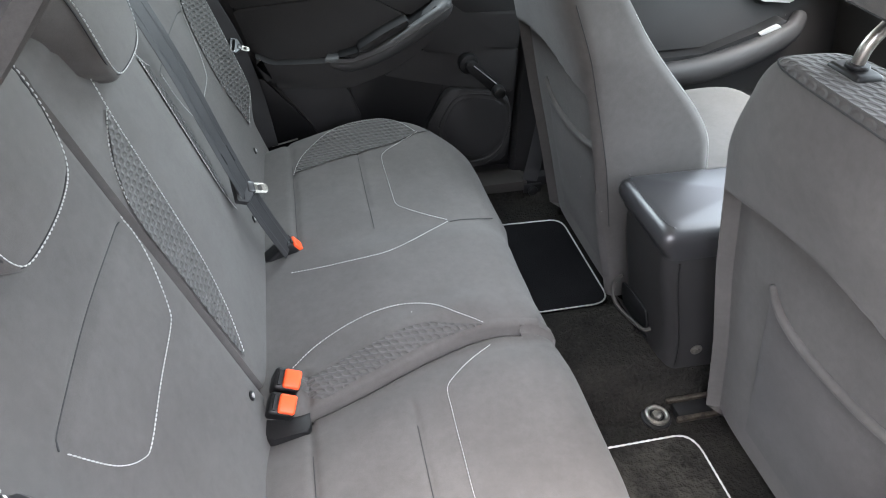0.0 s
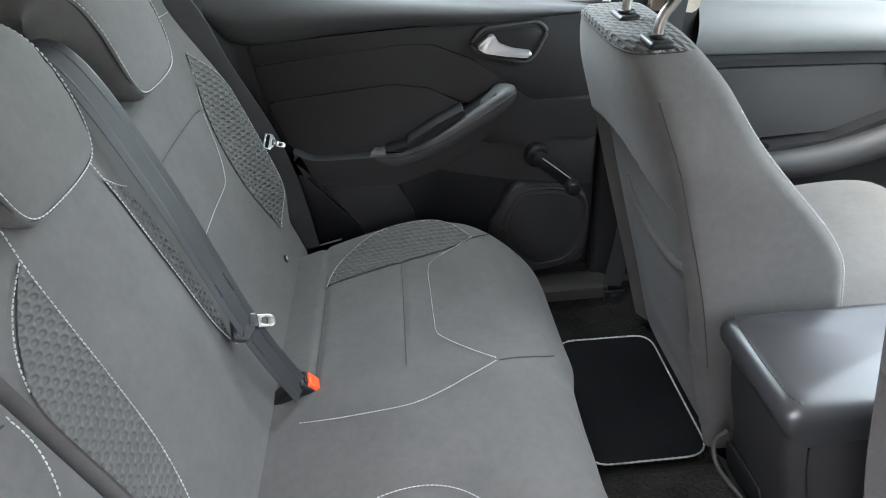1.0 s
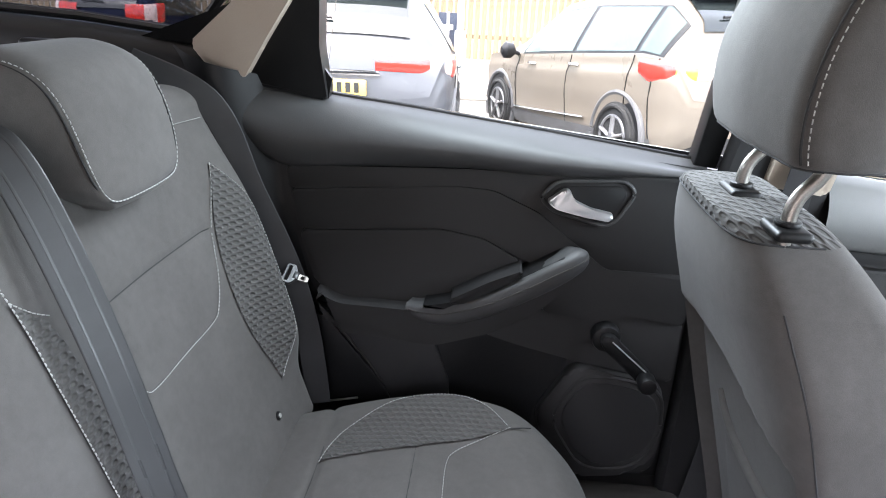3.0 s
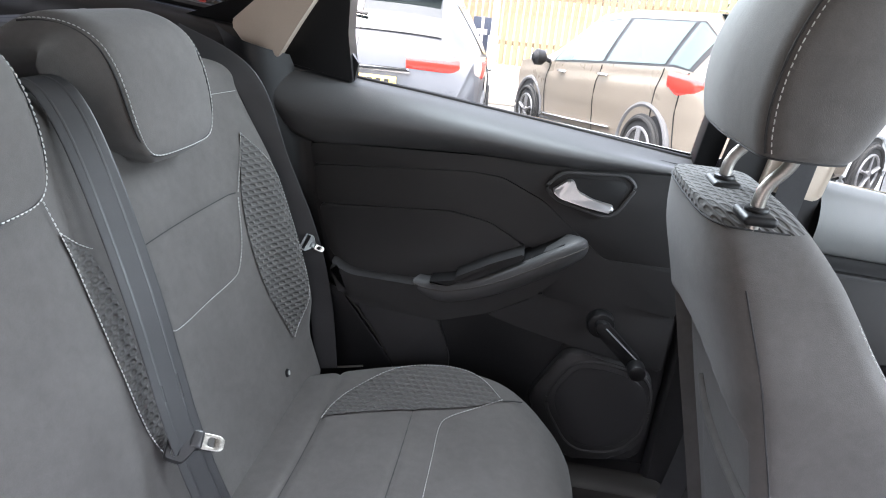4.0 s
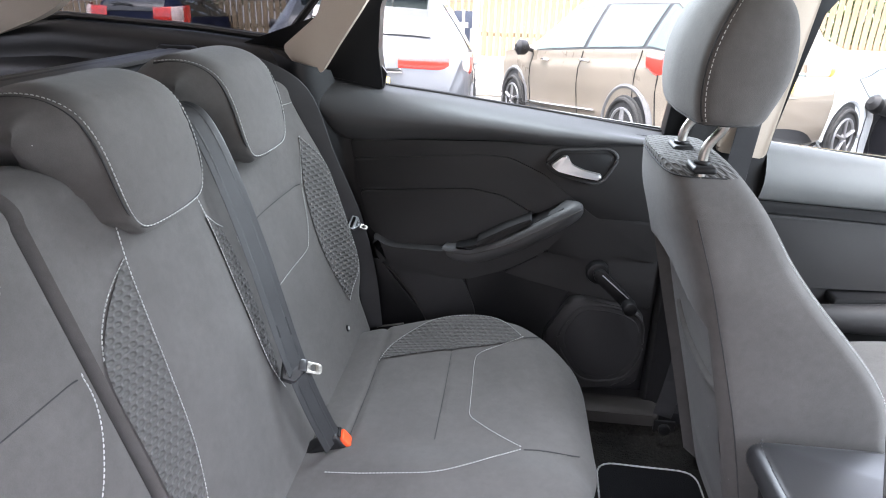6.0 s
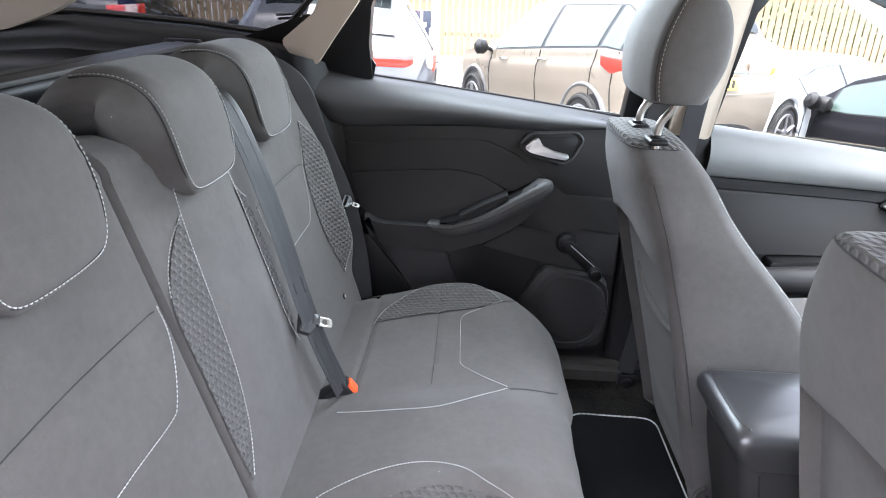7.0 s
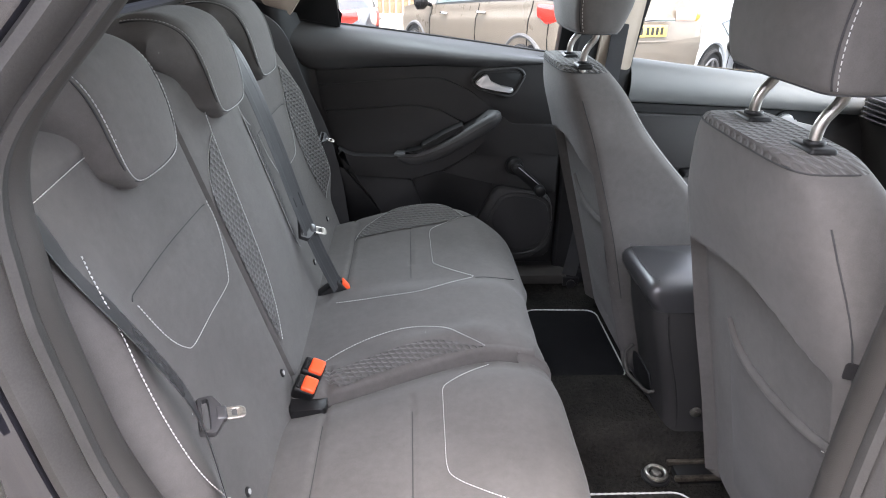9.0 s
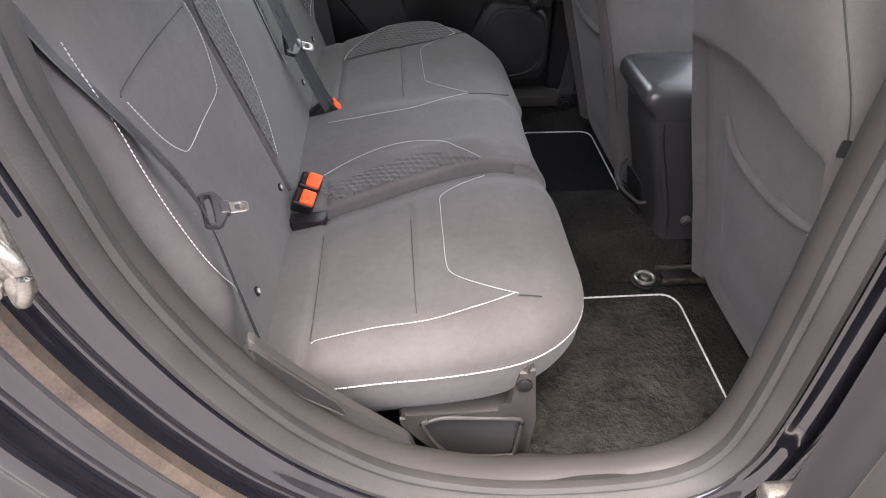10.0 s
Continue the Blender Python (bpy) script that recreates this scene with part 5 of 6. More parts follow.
rear_glass = single("tailgate_window", plate([(-0.52, 0.0), (0.52, 0.0), (0.46, 1.0), (-0.46, 1.0)], lambda a, b, d: Vector((-1.25 + 0.16 * b, a, 1.02 + 0.34 * b + d)), 0.005, 0), TINTED, "tinted tailgate window", "window", kind="structure")
rear_glass.visible_shadow = False
single("tailgate", plate([(-0.68, 0.25), (0.68, 0.25), (0.66, 1.03), (-0.66, 1.03)], lambda a, b, d: Vector((-1.32 + 0.07 * (b - 0.25) - d, a, b)), 0.05, 0.02), PAINT, "black tailgate below the rear window", "tailgate", kind="structure")

single("body_side_lining", plate([(-1.0, 0.25), (0.82, 0.25), (0.82, 0.97), (0.10, 1.045), (-1.0, 1.12)], lambda a, b, d: Vector((a, 0.752 + d, b)), 0.012, 0), BLACK, "black inner side of the car body", "bodywork", kind="structure")
single("sill_inner", box((1.9, 0.10, 0.14), (0.95, 0.715, 0.25), 0.01), BLACK, "black inner sill", "bodywork", kind="structure")

# ---- dashboard ----
dash = thing("dashboard", "dark dashboard with grey top and side air vent", "dashboard")
rings = []
for i in range(31):
    y = -0.70 + 1.40 * i / 30
    prof = [(2.10, 0.90), (1.95, 0.93), (1.78, 0.945), (1.66, 0.935), (1.60, 0.905), (1.595, 0.86), (1.63, 0.80), (1.66, 0.70), (1.70, 0.55), (1.80, 0.45), (2.10, 0.40)]
    rings.append([Vector((a + 0.05 * (y / 0.7) ** 2, y, b - 0.02 * (y / 0.7) ** 2)) for a, b in prof])
part("top", loft(rings, closed=False), TRIMGREY, dash)
vent = part("vent", box((0.03, 0.15, 0.085), (1.632, 0.56, 0.872), 0.012, 3, Euler((0, radians(-12), 0)).to_matrix().to_4x4()), BLACK, dash, "black air vent")
for i in range(5):
    part("vent_slat", box((0.020, 0.13, 0.004), (1.613, 0.56, 0.845 + 0.014 * i), 0.001, 1), PLASTIC2, vent)

# ---- the open doorway ----
WAY = [(0.795, 1.34), (0.765, 1.10), (0.748, 0.90), (0.744, 0.72), (0.738, 0.56), (0.722, 0.455), (0.680, 0.398), (0.600, 0.376), (0.461, 0.378), (0.360, 0.398), (0.264, 0.440),
       (0.190, 0.502), (0.128, 0.578), (0.066, 0.690), (0.020, 0.815), (0.000, 0.930), (-0.012, 1.030), (-0.015, 1.100), (0.006, 1.155), (0.071, 1.229), (0.114, 1.277), (0.165, 1.330), (0.25, 1.378), (0.42, 1.398), (0.62, 1.392), (0.76, 1.372)]
way = spline([(a, b, 0) for a, b in WAY], 160, closed=True)


def way_out(i):
    d = (way[(i + 1) % 160] - way[i - 1]).normalized()
    return Vector((-d.y, d.x, 0)) * -1


CX, CZ = 0.40, 0.85
def around(section, closed=False):
    """Sweep a section of (away from the opening, y) round the doorway."""
    rings = []
    for i, p in enumerate(way):
        n = way_out(i)
        if n.dot(Vector((p.x - CX, p.y - CZ, 0))) < 0:
            n = -n
        rings.append([Vector((p.x + n.x * o, y + 0.14 * max(0.0, p.y + n.y * o - 1.0), p.y + n.y * o)) for o, y in section])
    rings.append([q.copy() for q in rings[0]])
    return loft(rings, caps=False, closed=closed)


doorway = thing("door_opening", "open rear doorway with grey rubber seal and black painted jamb", "door frame", kind="structure")
part("seal", around([(-0.004, -0.698), (-0.009, -0.706), (-0.010, -0.716), (-0.005, -0.722), (0.000, -0.717), (0.003, -0.722), (0.005, -0.733), (0.012, -0.740), (0.020, -0.739), (0.026, -0.731), (0.027, -0.718), (0.022, -0.706), (0.008, -0.696)], True), RUBBER, doorway, "grey rubber door seal")
part("inner_trim", around([(0.006, -0.706), (-0.006, -0.700), (-0.010, -0.690), (-0.008, -0.672), (0.002, -0.655), (0.024, -0.640), (0.06, -0.630)]), TRIMGREY, doorway, "grey plastic inner trim")
part("jamb", around([(p.x, p.y + 0.0030 * math.sin(p.x * 230)) for p in spline([(a, b, 0) for a, b in [(0.020, -0.720), (0.030, -0.742), (0.050, -0.752), (0.064, -0.758), (0.069, -0.776), (0.074, -0.792), (0.095, -0.800), (0.112, -0.806), (0.118, -0.822), (0.122, -0.836), (0.145, -0.845), (0.170, -0.850), (0.20, -0.850)]], 110)]), JAMB, doorway, "black painted jamb")
part("jamb_flange", around([(0.069, -0.772), (0.078, -0.778), (0.081, -0.790), (0.076, -0.798), (0.066, -0.790)], True), SEALER, doorway, "worn seam sealer")
striker = thing("door_striker", "steel door striker bolted to the jamb", "striker")
part("plate", box((0.045, 0.010, 0.075), (-0.020, -0.806, 0.915), 0.005), WORNSTEEL, striker)
part("loop", tube(spline([(-0.012, -0.810, 0.942), (0.010, -0.835, 0.948), (0.022, -0.840, 0.925), (0.008, -0.835, 0.895), (-0.012, -0.810, 0.892)], 24), 0.006, 10), WORNSTEEL, striker)
for z in (0.892, 0.940):
    part("bolt", cyl(0.011, 0.012, (-0.026, -0.814, z), 12, "Y", 0.002), WORNSTEEL, striker)
# sill plate and corner trim with a small tray
single("sill_plate", plate(rounded([(0.36, -0.705), (0.745, -0.705), (0.745, -0.630), (0.42, -0.600), (0.36, -0.62)], 0.02), lambda a, b, d: Vector((a, b, 0.285 + 0.075 * smooth(-0.62, -0.70, b) + d)), 0.022, 0.008), TRIMGREY, "grey plastic sill plate", "trim", kind="structure")
single("sill_plate", plate(rounded([(0.36, 0.705), (0.80, 0.705), (0.80, 0.630), (0.42, 0.630), (0.36, 0.64)], 0.02), lambda a, b, d: Vector((a, b, 0.300 + d)), 0.030, 0.010), TRIMGREY, "grey plastic sill plate", "trim", kind="structure")
corner = thing("bench_corner_trim", "dark grey plastic corner trim with shallow tray beside the bench", "trim")
part("body", plate(rounded([(0.27, 0.420), (0.435, 0.418), (0.448, 0.51), (0.468, 0.515), (0.480, 0.39), (0.470, 0.262), (0.356, 0.285), (0.30, 0.355), (0.27, 0.40)], 0.016), lambda a, b, d: Vector((a, -0.52 - d, b)), 0.082, 0.012), TRIMGREY, corner)
part("tray", plate(rounded([(0.304, 0.404), (0.325, 0.357), (0.350, 0.318), (0.446, 0.309), (0.452, 0.396), (0.339, 0.410)], 0.012), lambda a, b, d: Vector((a, -0.601 - d, b)), 0.002, 0.001), PLASTIC2, corner, "shallow tray")
part("tray_rim", tube([Vector((a, -0.606, b)) for a, b in rounded([(0.300, 0.408), (0.321, 0.355), (0.347, 0.312), (0.450, 0.304), (0.458, 0.400), (0.339, 0.415)], 0.012) + [(0.304, 0.403)]], 0.0035, 8), TRIMGREY, corner)
part("side_trim", plate(rounded([(0.098, 0.665), (0.125, 0.622), (0.20, 0.530), (0.285, 0.440), (0.300, 0.375), (0.20, 0.455), (0.11, 0.575), (0.085, 0.63)], 0.015), lambda a, b, d: Vector((a, -0.645 - d, b)), 0.014, 0.005), TRIMGREY, corner)
# Flush plate; its darker plastic carries the oval recess's shade.
part("recess", plate(rounded([(0.100, 0.648), (0.130, 0.605), (0.192, 0.530), (0.200, 0.508), (0.148, 0.556), (0.106, 0.618)], 0.010), lambda a, b, d: Vector((a, -0.658 - d, b)), 0.002, 0.001), PLASTIC2, corner, "flat darker plate standing for shade in the oval recess")
part("recess_rim", tube([Vector((a, -0.661, b)) for a, b in rounded([(0.098, 0.652), (0.131, 0.608), (0.195, 0.532), (0.203, 0.504), (0.147, 0.552), (0.103, 0.616)], 0.010)], 0.0014, 8), TRIMGREY, corner)
part("plug", cyl(0.012, 0.006, (0.455, -0.604, 0.477), 16, "Y", 0.001), BLACK, corner)

# the near rear door, standing open
open_door = thing("rear_door", "rear car door standing wide open beside the opening", "car door", "car doors")
def swung(a, b, d):
    ang = radians(68)
    return Vector((0.775 + a * math.cos(ang) + d * -math.sin(ang), -0.80 - a * math.sin(ang) - d * math.cos(ang), b))
part("inner_panel", plate(rounded([(0.0, 0.33), (0.55, 0.37), (0.80, 0.70), (0.84, 1.0), (0.0, 0.96)], 0.04), swung, 0.05, 0.015), PLASTIC2, open_door)
part("outer_skin", plate(rounded([(-0.02, 0.27), (0.60, 0.30), (0.86, 0.70), (0.88, 1.02), (-0.02, 0.98)], 0.04), lambda a, b, d: swung(a, b, -0.09 + d), 0.08, 0.01), PAINT, open_door, "black painted skin")
part("edge_panel", plate(rounded([(0.05, 0.40), (0.20, 0.42), (0.22, 0.90), (0.06, 0.90)], 0.02), lambda a, b, d: swung(a, b, 0.05 + d), 0.006, 0.003), TRIMGREY, open_door, "grey panel")
part("check_strap", box((0.07, 0.03, 0.028), (0.758, -0.795, 0.47), 0.008, 3), WORNSTEEL, open_door, "steel check strap")
part("window_frame", tube([swung(0.0, 0.96, 0.0), swung(0.03, 1.30, 0.09), swung(0.45, 1.33, 0.10), swung(0.75, 1.25, 0.08), swung(0.84, 1.0, 0.0)], 0.02, 10), BLACK, open_door, "black window frame")

# ---- body of the car ----
for s in (1, -1):
    single("rear_quarter", plate(rounded([(-1.38, 0.30), (-0.98, 0.30), (-0.92, 0.52), (-0.70, 0.66), (-0.50, 0.66), (-0.28, 0.52), (-0.20, 0.30), (-0.12, 0.45), (-0.10, 1.10), (-1.30, 1.14)], 0.03), lambda a, b, d: Vector((a, s * (0.80 + d + 0.05 * math.sin((b - 0.25) * 3.4)), b)), 0.012, 0.003), PAINT, "black painted rear quarter", "bodywork", kind="structure")
    single("front_wing", plate(rounded([(1.99, 0.30), (2.03, 0.52), (2.22, 0.66), (2.42, 0.66), (2.62, 0.52), (2.68, 0.30), (2.95, 0.32), (2.90, 0.74), (1.99, 0.88)], 0.03), lambda a, b, d: Vector((a, s * (0.79 + d + 0.05 * math.sin((b - 0.25) * 3.4) - 0.1 * max(0, a - 2.3)), b)), 0.012, 0.003), PAINT, "black painted front wing", "bodywork", kind="structure")
single("bonnet", grid(lambda u, v: Vector((2.0 + 0.95 * u, (-0.74 + 1.48 * v) * (1 - 0.12 * u), 0.915 - 0.17 * u ** 1.6 - 0.05 * (2 * v - 1) ** 4)), 20, 20), PAINT, "black painted bonnet", "bonnet", kind="structure")
single("front_bumper", plate(rounded([(-0.72, 0.16), (0.72, 0.16), (0.66, 0.74), (-0.66, 0.74)], 0.08), lambda a, b, d: Vector((2.92 + d - 0.25 * (a / 0.72) ** 2, a, b)), 0.06, 0.02), PAINT, "black front bumper", "bumper", kind="structure")
single("rear_bumper", plate(rounded([(-0.80, 0.20), (0.80, 0.20), (0.80, 0.50), (-0.80, 0.50)], 0.06), lambda a, b, d: Vector((-1.40 - d + 0.15 * (a / 0.8) ** 2, a, b)), 0.06, 0.02), PAINT, "black rear bumper", "bumper", kind="structure")
single("underbody", box((4.1, 1.50, 0.06), (0.80, 0, 0.205), 0.02), BLACK, "black car underbody", "bodywork", kind="structure")

# ---- outside ----
GROUND = -0.12
def wheel(t, x, y, r=0.315, z=None, w=0.20):
    z = GROUND + r if z is None else z
    tyre = part("wheel", cyl(r, w, (x, y, z), 36, "Y", 0.03), TYRE, t, "black tyre")
    rim = cyl(r * 0.66, w + 0.012, (x, y, z), 30, "Y", 0.01)
    rm = part("rim", rim, ALLOY, tyre, "silver rim")


TYRE = surface("tyre_rubber", (0.012, 0.012, 0.012), (0.03, 0.03, 0.03), 0.85, 10, 200, 0.4, 0.002)
ALLOY = surface("alloy", (0.16, 0.16, 0.165), (0.26, 0.26, 0.265), 0.45, 6, 300, 0.05, metal=0.6)
own = thing("road_wheels", "alloy wheels of the parked car", "wheels")
for x in (-0.61, 2.32):
    for y in (-0.76, 0.76):
        wheel(own, x, y, 0.315, GROUND + 0.315)
ASPHALT = surface("asphalt", (0.11, 0.105, 0.10), (0.18, 0.172, 0.16), 0.9, 3, 150, 0.6, 0.004)
def fall(x, y):
    """The car park falls away beyond the first bays, most of all towards +x."""
    return -0.28 * min(max((y - 3.5) / 4.0, 0.0), 1.0) - 0.42 * smooth(3.4, 4.4, x) * smooth(3.0, 5.0, y)


def ground_point(u, v):
    x, y = [math.copysign(abs(k - 0.5) ** 3 * 8, k - 0.5) * 1500 for k in (u, v)]
    return Vector((x, y, GROUND + fall(x, y)))
tagged(new("ground", mesh_of("ground", grid(ground_point, 201, 201), ASPHALT)), "grey asphalt of a car park", "ground", kind="structure")

DARKGLASS = plain("car_window_dark", (0.012, 0.015, 0.015), 0.05, 0.0, 0.0)
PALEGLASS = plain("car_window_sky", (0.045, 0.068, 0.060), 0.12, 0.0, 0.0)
REDLENS = plain("red_lens", (0.62, 0.03, 0.02), 0.12, 0.0, 0.8)
CLEARLENS = plain("clear_lens", (0.62, 0.45, 0.38), 0.15, 0.0, 0.8)
PLATE_Y = plain("yellow_plate", (0.75, 0.55, 0.12), 0.4)
INK = plain("plate_bars", (0.02, 0.02, 0.02), 0.5)
CHROME = plain("chrome", (0.7, 0.7, 0.7), 0.12, 1.0)
AMBER = plain("amber_lens", (0.80, 0.28, 0.04), 0.12, 0.0, 0.8)
MIRROR = plain("mirror_glass", (0.75, 0.78, 0.80), 0.04, 1.0)
CLAD = surface("grey_cladding", (0.07, 0.07, 0.072), (0.12, 0.12, 0.122), 0.6, 6, 300, 0.2, 0.002)


def settle(p):
    return Vector((p.x, p.y, p.z + fall(p.x, p.y)))


def lerp_rows(rows, x):
    for a, b in zip(rows, rows[1:]):
        if a[0] <= x <= b[0]:
            k = (x - a[0]) / (b[0] - a[0])
            return [p + (q - p) * k for p, q in zip(a[1:], b[1:])]
    return list(rows[0][1:] if x < rows[0][0] else rows[-1][1:])


def car(label, place, heading, paint, rows, glass, tail=None, dark_low=False, wheels=(0.72, 3.3), r=0.32, mirror_at=2.75, pillars=((0.62, 1.55), (1.62, 2.70)), handles=(1.45, 2.35), plate_z=0.62, rear_glass=None, lamp_z=(0.80, 1.02), low=None, amber=False, reach=0.0):
    """A parked car. Local x runs from the tail (0) to the nose; rows: x, half width, sill, belt, roof, roof half width."""
    t = thing("parked_car", label, "car", "parked cars")
    m = Matrix.Translation(place) @ Matrix.Rotation(math.atan2(heading[1], heading[0]), 4, "Z")
    length = rows[-1][0]
    low = low or BLACK

    def body(x, v, lift=0.0):
        w, sill, belt, roof, rw = lerp_rows(rows, x)
        s = abs(v)
        if s < 0.5:
            k = s / 0.5
            crease = 0.012 * math.exp(-((k - 0.80) / 0.07) ** 2) - 0.016 * math.exp(-((k - 0.42) / 0.16) ** 2)
            y, z = w + 0.035 * math.sin(math.pi * min(1, k * 1.1)) - 0.03 * (1 - k) ** 3 + crease + lift, sill + (belt - sill) * k
        elif s < 0.85:
            k = (s - 0.5) / 0.35
            y, z = w + (rw - w) * k ** 1.15 + lift, belt + (roof - 0.03 - belt) * k
        else:
            k = (s - 0.85) / 0.15
            y, z = rw * (1 - k ** 1.3), roof - 0.03 + 0.03 * math.sin(k * math.pi / 2) + lift
        return settle(m @ Vector((x, math.copysign(y, v), z)))
    xs = [length * i / 90 for i in range(91)]
    side = [-0.001 - 0.999 * j / 36 for j in range(37)]
    part("body", loft([[body(x, v) for v in side] + [body(x, -v) for v in reversed(side[:-1])] for x in xs]), paint, t, angle=50)
    q = m.to_3x3().to_4x4()
    for s in (-1, 1):
        # dark surround of the glass, then the panes
        a0, a1 = pillars[0][0] - 0.05, pillars[-1][1] + 0.05
        part("window_surround", grid(lambda u, v: body(a0 + (a1 - a0) * u, s * (0.512 + 0.292 * v), 0.004), 30, 8), BLACK, t, "black window surround")
        for a, b in pillars:
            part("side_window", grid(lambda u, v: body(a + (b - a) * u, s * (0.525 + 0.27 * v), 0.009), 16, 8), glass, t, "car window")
        for x in [p[0] - 0.02 for p in pillars] + [pillars[-1][1] + 0.10]:
            part("door_gap", tube([body(x + 0.05 * math.sin(3 * k), s * (0.09 + 0.41 * k), 0.002) for k in [i / 12 for i in range(13)]], 0.006, 6), BLACK, t, "dark door gap")
        for hx in handles:
            part("door_handle", tube([body(hx, s * 0.44, 0.012), body(hx + 0.03, s * 0.442, 0.034), body(hx + 0.15, s * 0.446, 0.036), body(hx + 0.18, s * 0.448, 0.012)], 0.014, 8), CHROME if dark_low else paint, t)
        if mirror_at:
            part("mirror", tube([body(mirror_at, s * 0.50, 0.0), body(mirror_at, s * 0.525, 0.06), body(mirror_at - 0.01, s * 0.545, 0.13), body(mirror_at - 0.02, s * 0.55, 0.22), body(mirror_at - 0.02, s * 0.55, 0.26)], lambda k: 0.020 + 0.055 * smooth(0.25, 0.55, k) * (1 - 0.75 * smooth(0.85, 1.0, k)), 20, flat=1.2), BLACK, t, "black door mirror")
        if dark_low:
            part("cladding", grid(lambda u, v: body(0.25 + (length - 0.6) * u, s * (0.01 + 0.085 * v), 0.010), 40, 5), CLAD, t, "dark plastic sill cladding")
            part("sill_strip", tube([body(1.25 + 1.6 * i / 10, s * (0.115 + 0.03 * (1 - i / 10)), 0.014) for i in range(11)], 0.020, 8, flat=0.5), CHROME, t, "bright sill strip")
        for wx in wheels:
            hub = settle(m @ Vector((wx, s * (rows[3][1] - 0.055), GROUND + r)))
            face = settle(m @ Vector((wx, s * (rows[3][1] + 0.008), GROUND + r)))
            pit = cyl(r + 0.05, 0.10, (0, 0, 0), 36, "Y", 0.01)
            bmesh.ops.transform(pit, matrix=Matrix.Translation(settle(m @ Vector((wx, s * (rows[3][1] - 0.028), GROUND + r)))) @ q, verts=pit.verts)
            part("wheel_well", pit, BLACK, t, "dark wheel well")
            lip = [face + m.to_3x3() @ Vector(((r + 0.075) * math.cos(k), 0, (r + 0.075) * math.sin(k))) for k in [radians(-28 + 236 * i / 30) for i in range(31)]]
            part("wheel_arch", tube(lip, 0.036, 8, flat=0.8), CLAD if dark_low else paint, t, "wheel arch lip")
            tb = join(cyl(r, 0.20, (0, 0, 0), 36, "Y", 0.03), tube([Vector(((r - 0.045) * math.cos(k), s * 0.10, (r - 0.045) * math.sin(k))) for k in [2 * math.pi * i / 36 for i in range(37)]], 0.022, 8))
            bmesh.ops.transform(tb, matrix=Matrix.Translation(hub) @ q, verts=tb.verts)
            ty = part("wheel", tb, TYRE, t, "black tyre")
            spokes = [cyl(0.05, 0.03, (0, s * 0.108, 0), 16, "Y", 0.006), tube([Vector((r * 0.60 * math.cos(k), s * 0.104, r * 0.60 * math.sin(k))) for k in [2 * math.pi * i / 30 for i in range(31)]], 0.014, 8)]
            for i in range(5):
                k = 2 * math.pi * i / 5 + 0.3
                spokes.append(tube([Vector((c * math.cos(k), s * (0.112 - 0.02 * c), c * math.sin(k))) for c in (0.03, r * 0.3, r * 0.60)], 0.026, 8, flat=0.6))
            rb = join(*spokes)
            bmesh.ops.transform(rb, matrix=Matrix.Translation(hub) @ q, verts=rb.verts)
            part("rim", rb, ALLOY, ty, "silver alloy rim")
    if tail:
        x0, z0, z1 = tail[0] + 0.05, G + lamp_z[0], G + lamp_z[1]
        w = rows[2][1]
        corner = spline([(x0 - 0.02, 0.36 - reach, 0), (x0 - 0.01, w - 0.28, 0), (x0 + 0.02, w - 0.14, 0), (x0 + 0.10, w - 0.035, 0), (x0 + 0.24, w + 0.018, 0), (x0 + 0.42, w + 0.040, 0)], 60)
        for s in (-1, 1):
            # almond lamp wrapped round the corner, from the tailgate to a tip on the wing
            def lamp(u0, u1, lift):
                def f(u, v):
                    k = u0 + (u1 - u0) * u
                    p = corner[round(k * 59)]
                    d = (corner[min(round(k * 59) + 1, 59)] - corner[max(round(k * 59) - 1, 0)]).normalized()
                    lo, hi = z0 + 0.02 + 0.06 * (1 - k) + 0.08 * smooth(0.82, 1.0, k), z1 - 0.05 * (1 - k) - 0.015 * k
                    e = lift * math.sin(math.pi * min(max(v, 0.0), 1.0)) ** 0.4 * math.sin(math.pi * (0.04 + 0.92 * k)) ** 0.3
                    return settle(m @ Vector((p.x - d.y * e + 0.25 * (lo + (hi - lo) * v - z0) ** 2, s * (p.y + d.x * e), lo + (hi - lo) * v)))
                return grid(f, 24, 10)
            lens_ = part("tail_light", lamp(0.42, 1.0, 0.030), REDLENS, t, "red tail light")
            part("light_lens", lamp(0.05, 0.42, 0.028), CLEARLENS if amber else REDLENS, t, "inner lens")
            if amber:
                part("amber_lens", lamp(0.30, 0.55, 0.033), AMBER, lens_, "amber lens")
            else:
                part("clear_lens", lamp(0.40, 0.72, 0.033), CLEARLENS, lens_, "clear lens")
        pz = plate_z
        np_ = part("number_plate", plate(rounded([(-0.26, pz - 0.055), (0.26, pz - 0.055), (0.26, pz + 0.055), (-0.26, pz + 0.055)], 0.01), lambda a, b, d: settle(m @ Vector((x0 - 0.075 - d, a, b))), 0.012, 0.003), PLATE_Y, t, "yellow number plate")
        for i in range(7):
            part("bar", plate([(-0.21 + 0.06 * i + (0.02 if i > 3 else 0), pz - 0.035), (-0.175 + 0.06 * i + (0.02 if i > 3 else 0), pz - 0.035), (-0.175 + 0.06 * i + (0.02 if i > 3 else 0), pz + 0.035), (-0.21 + 0.06 * i + (0.02 if i > 3 else 0), pz + 0.035)], lambda a, b, d: settle(m @ Vector((x0 - 0.087 - d, a, b))), 0.002, 0), INK, np_)
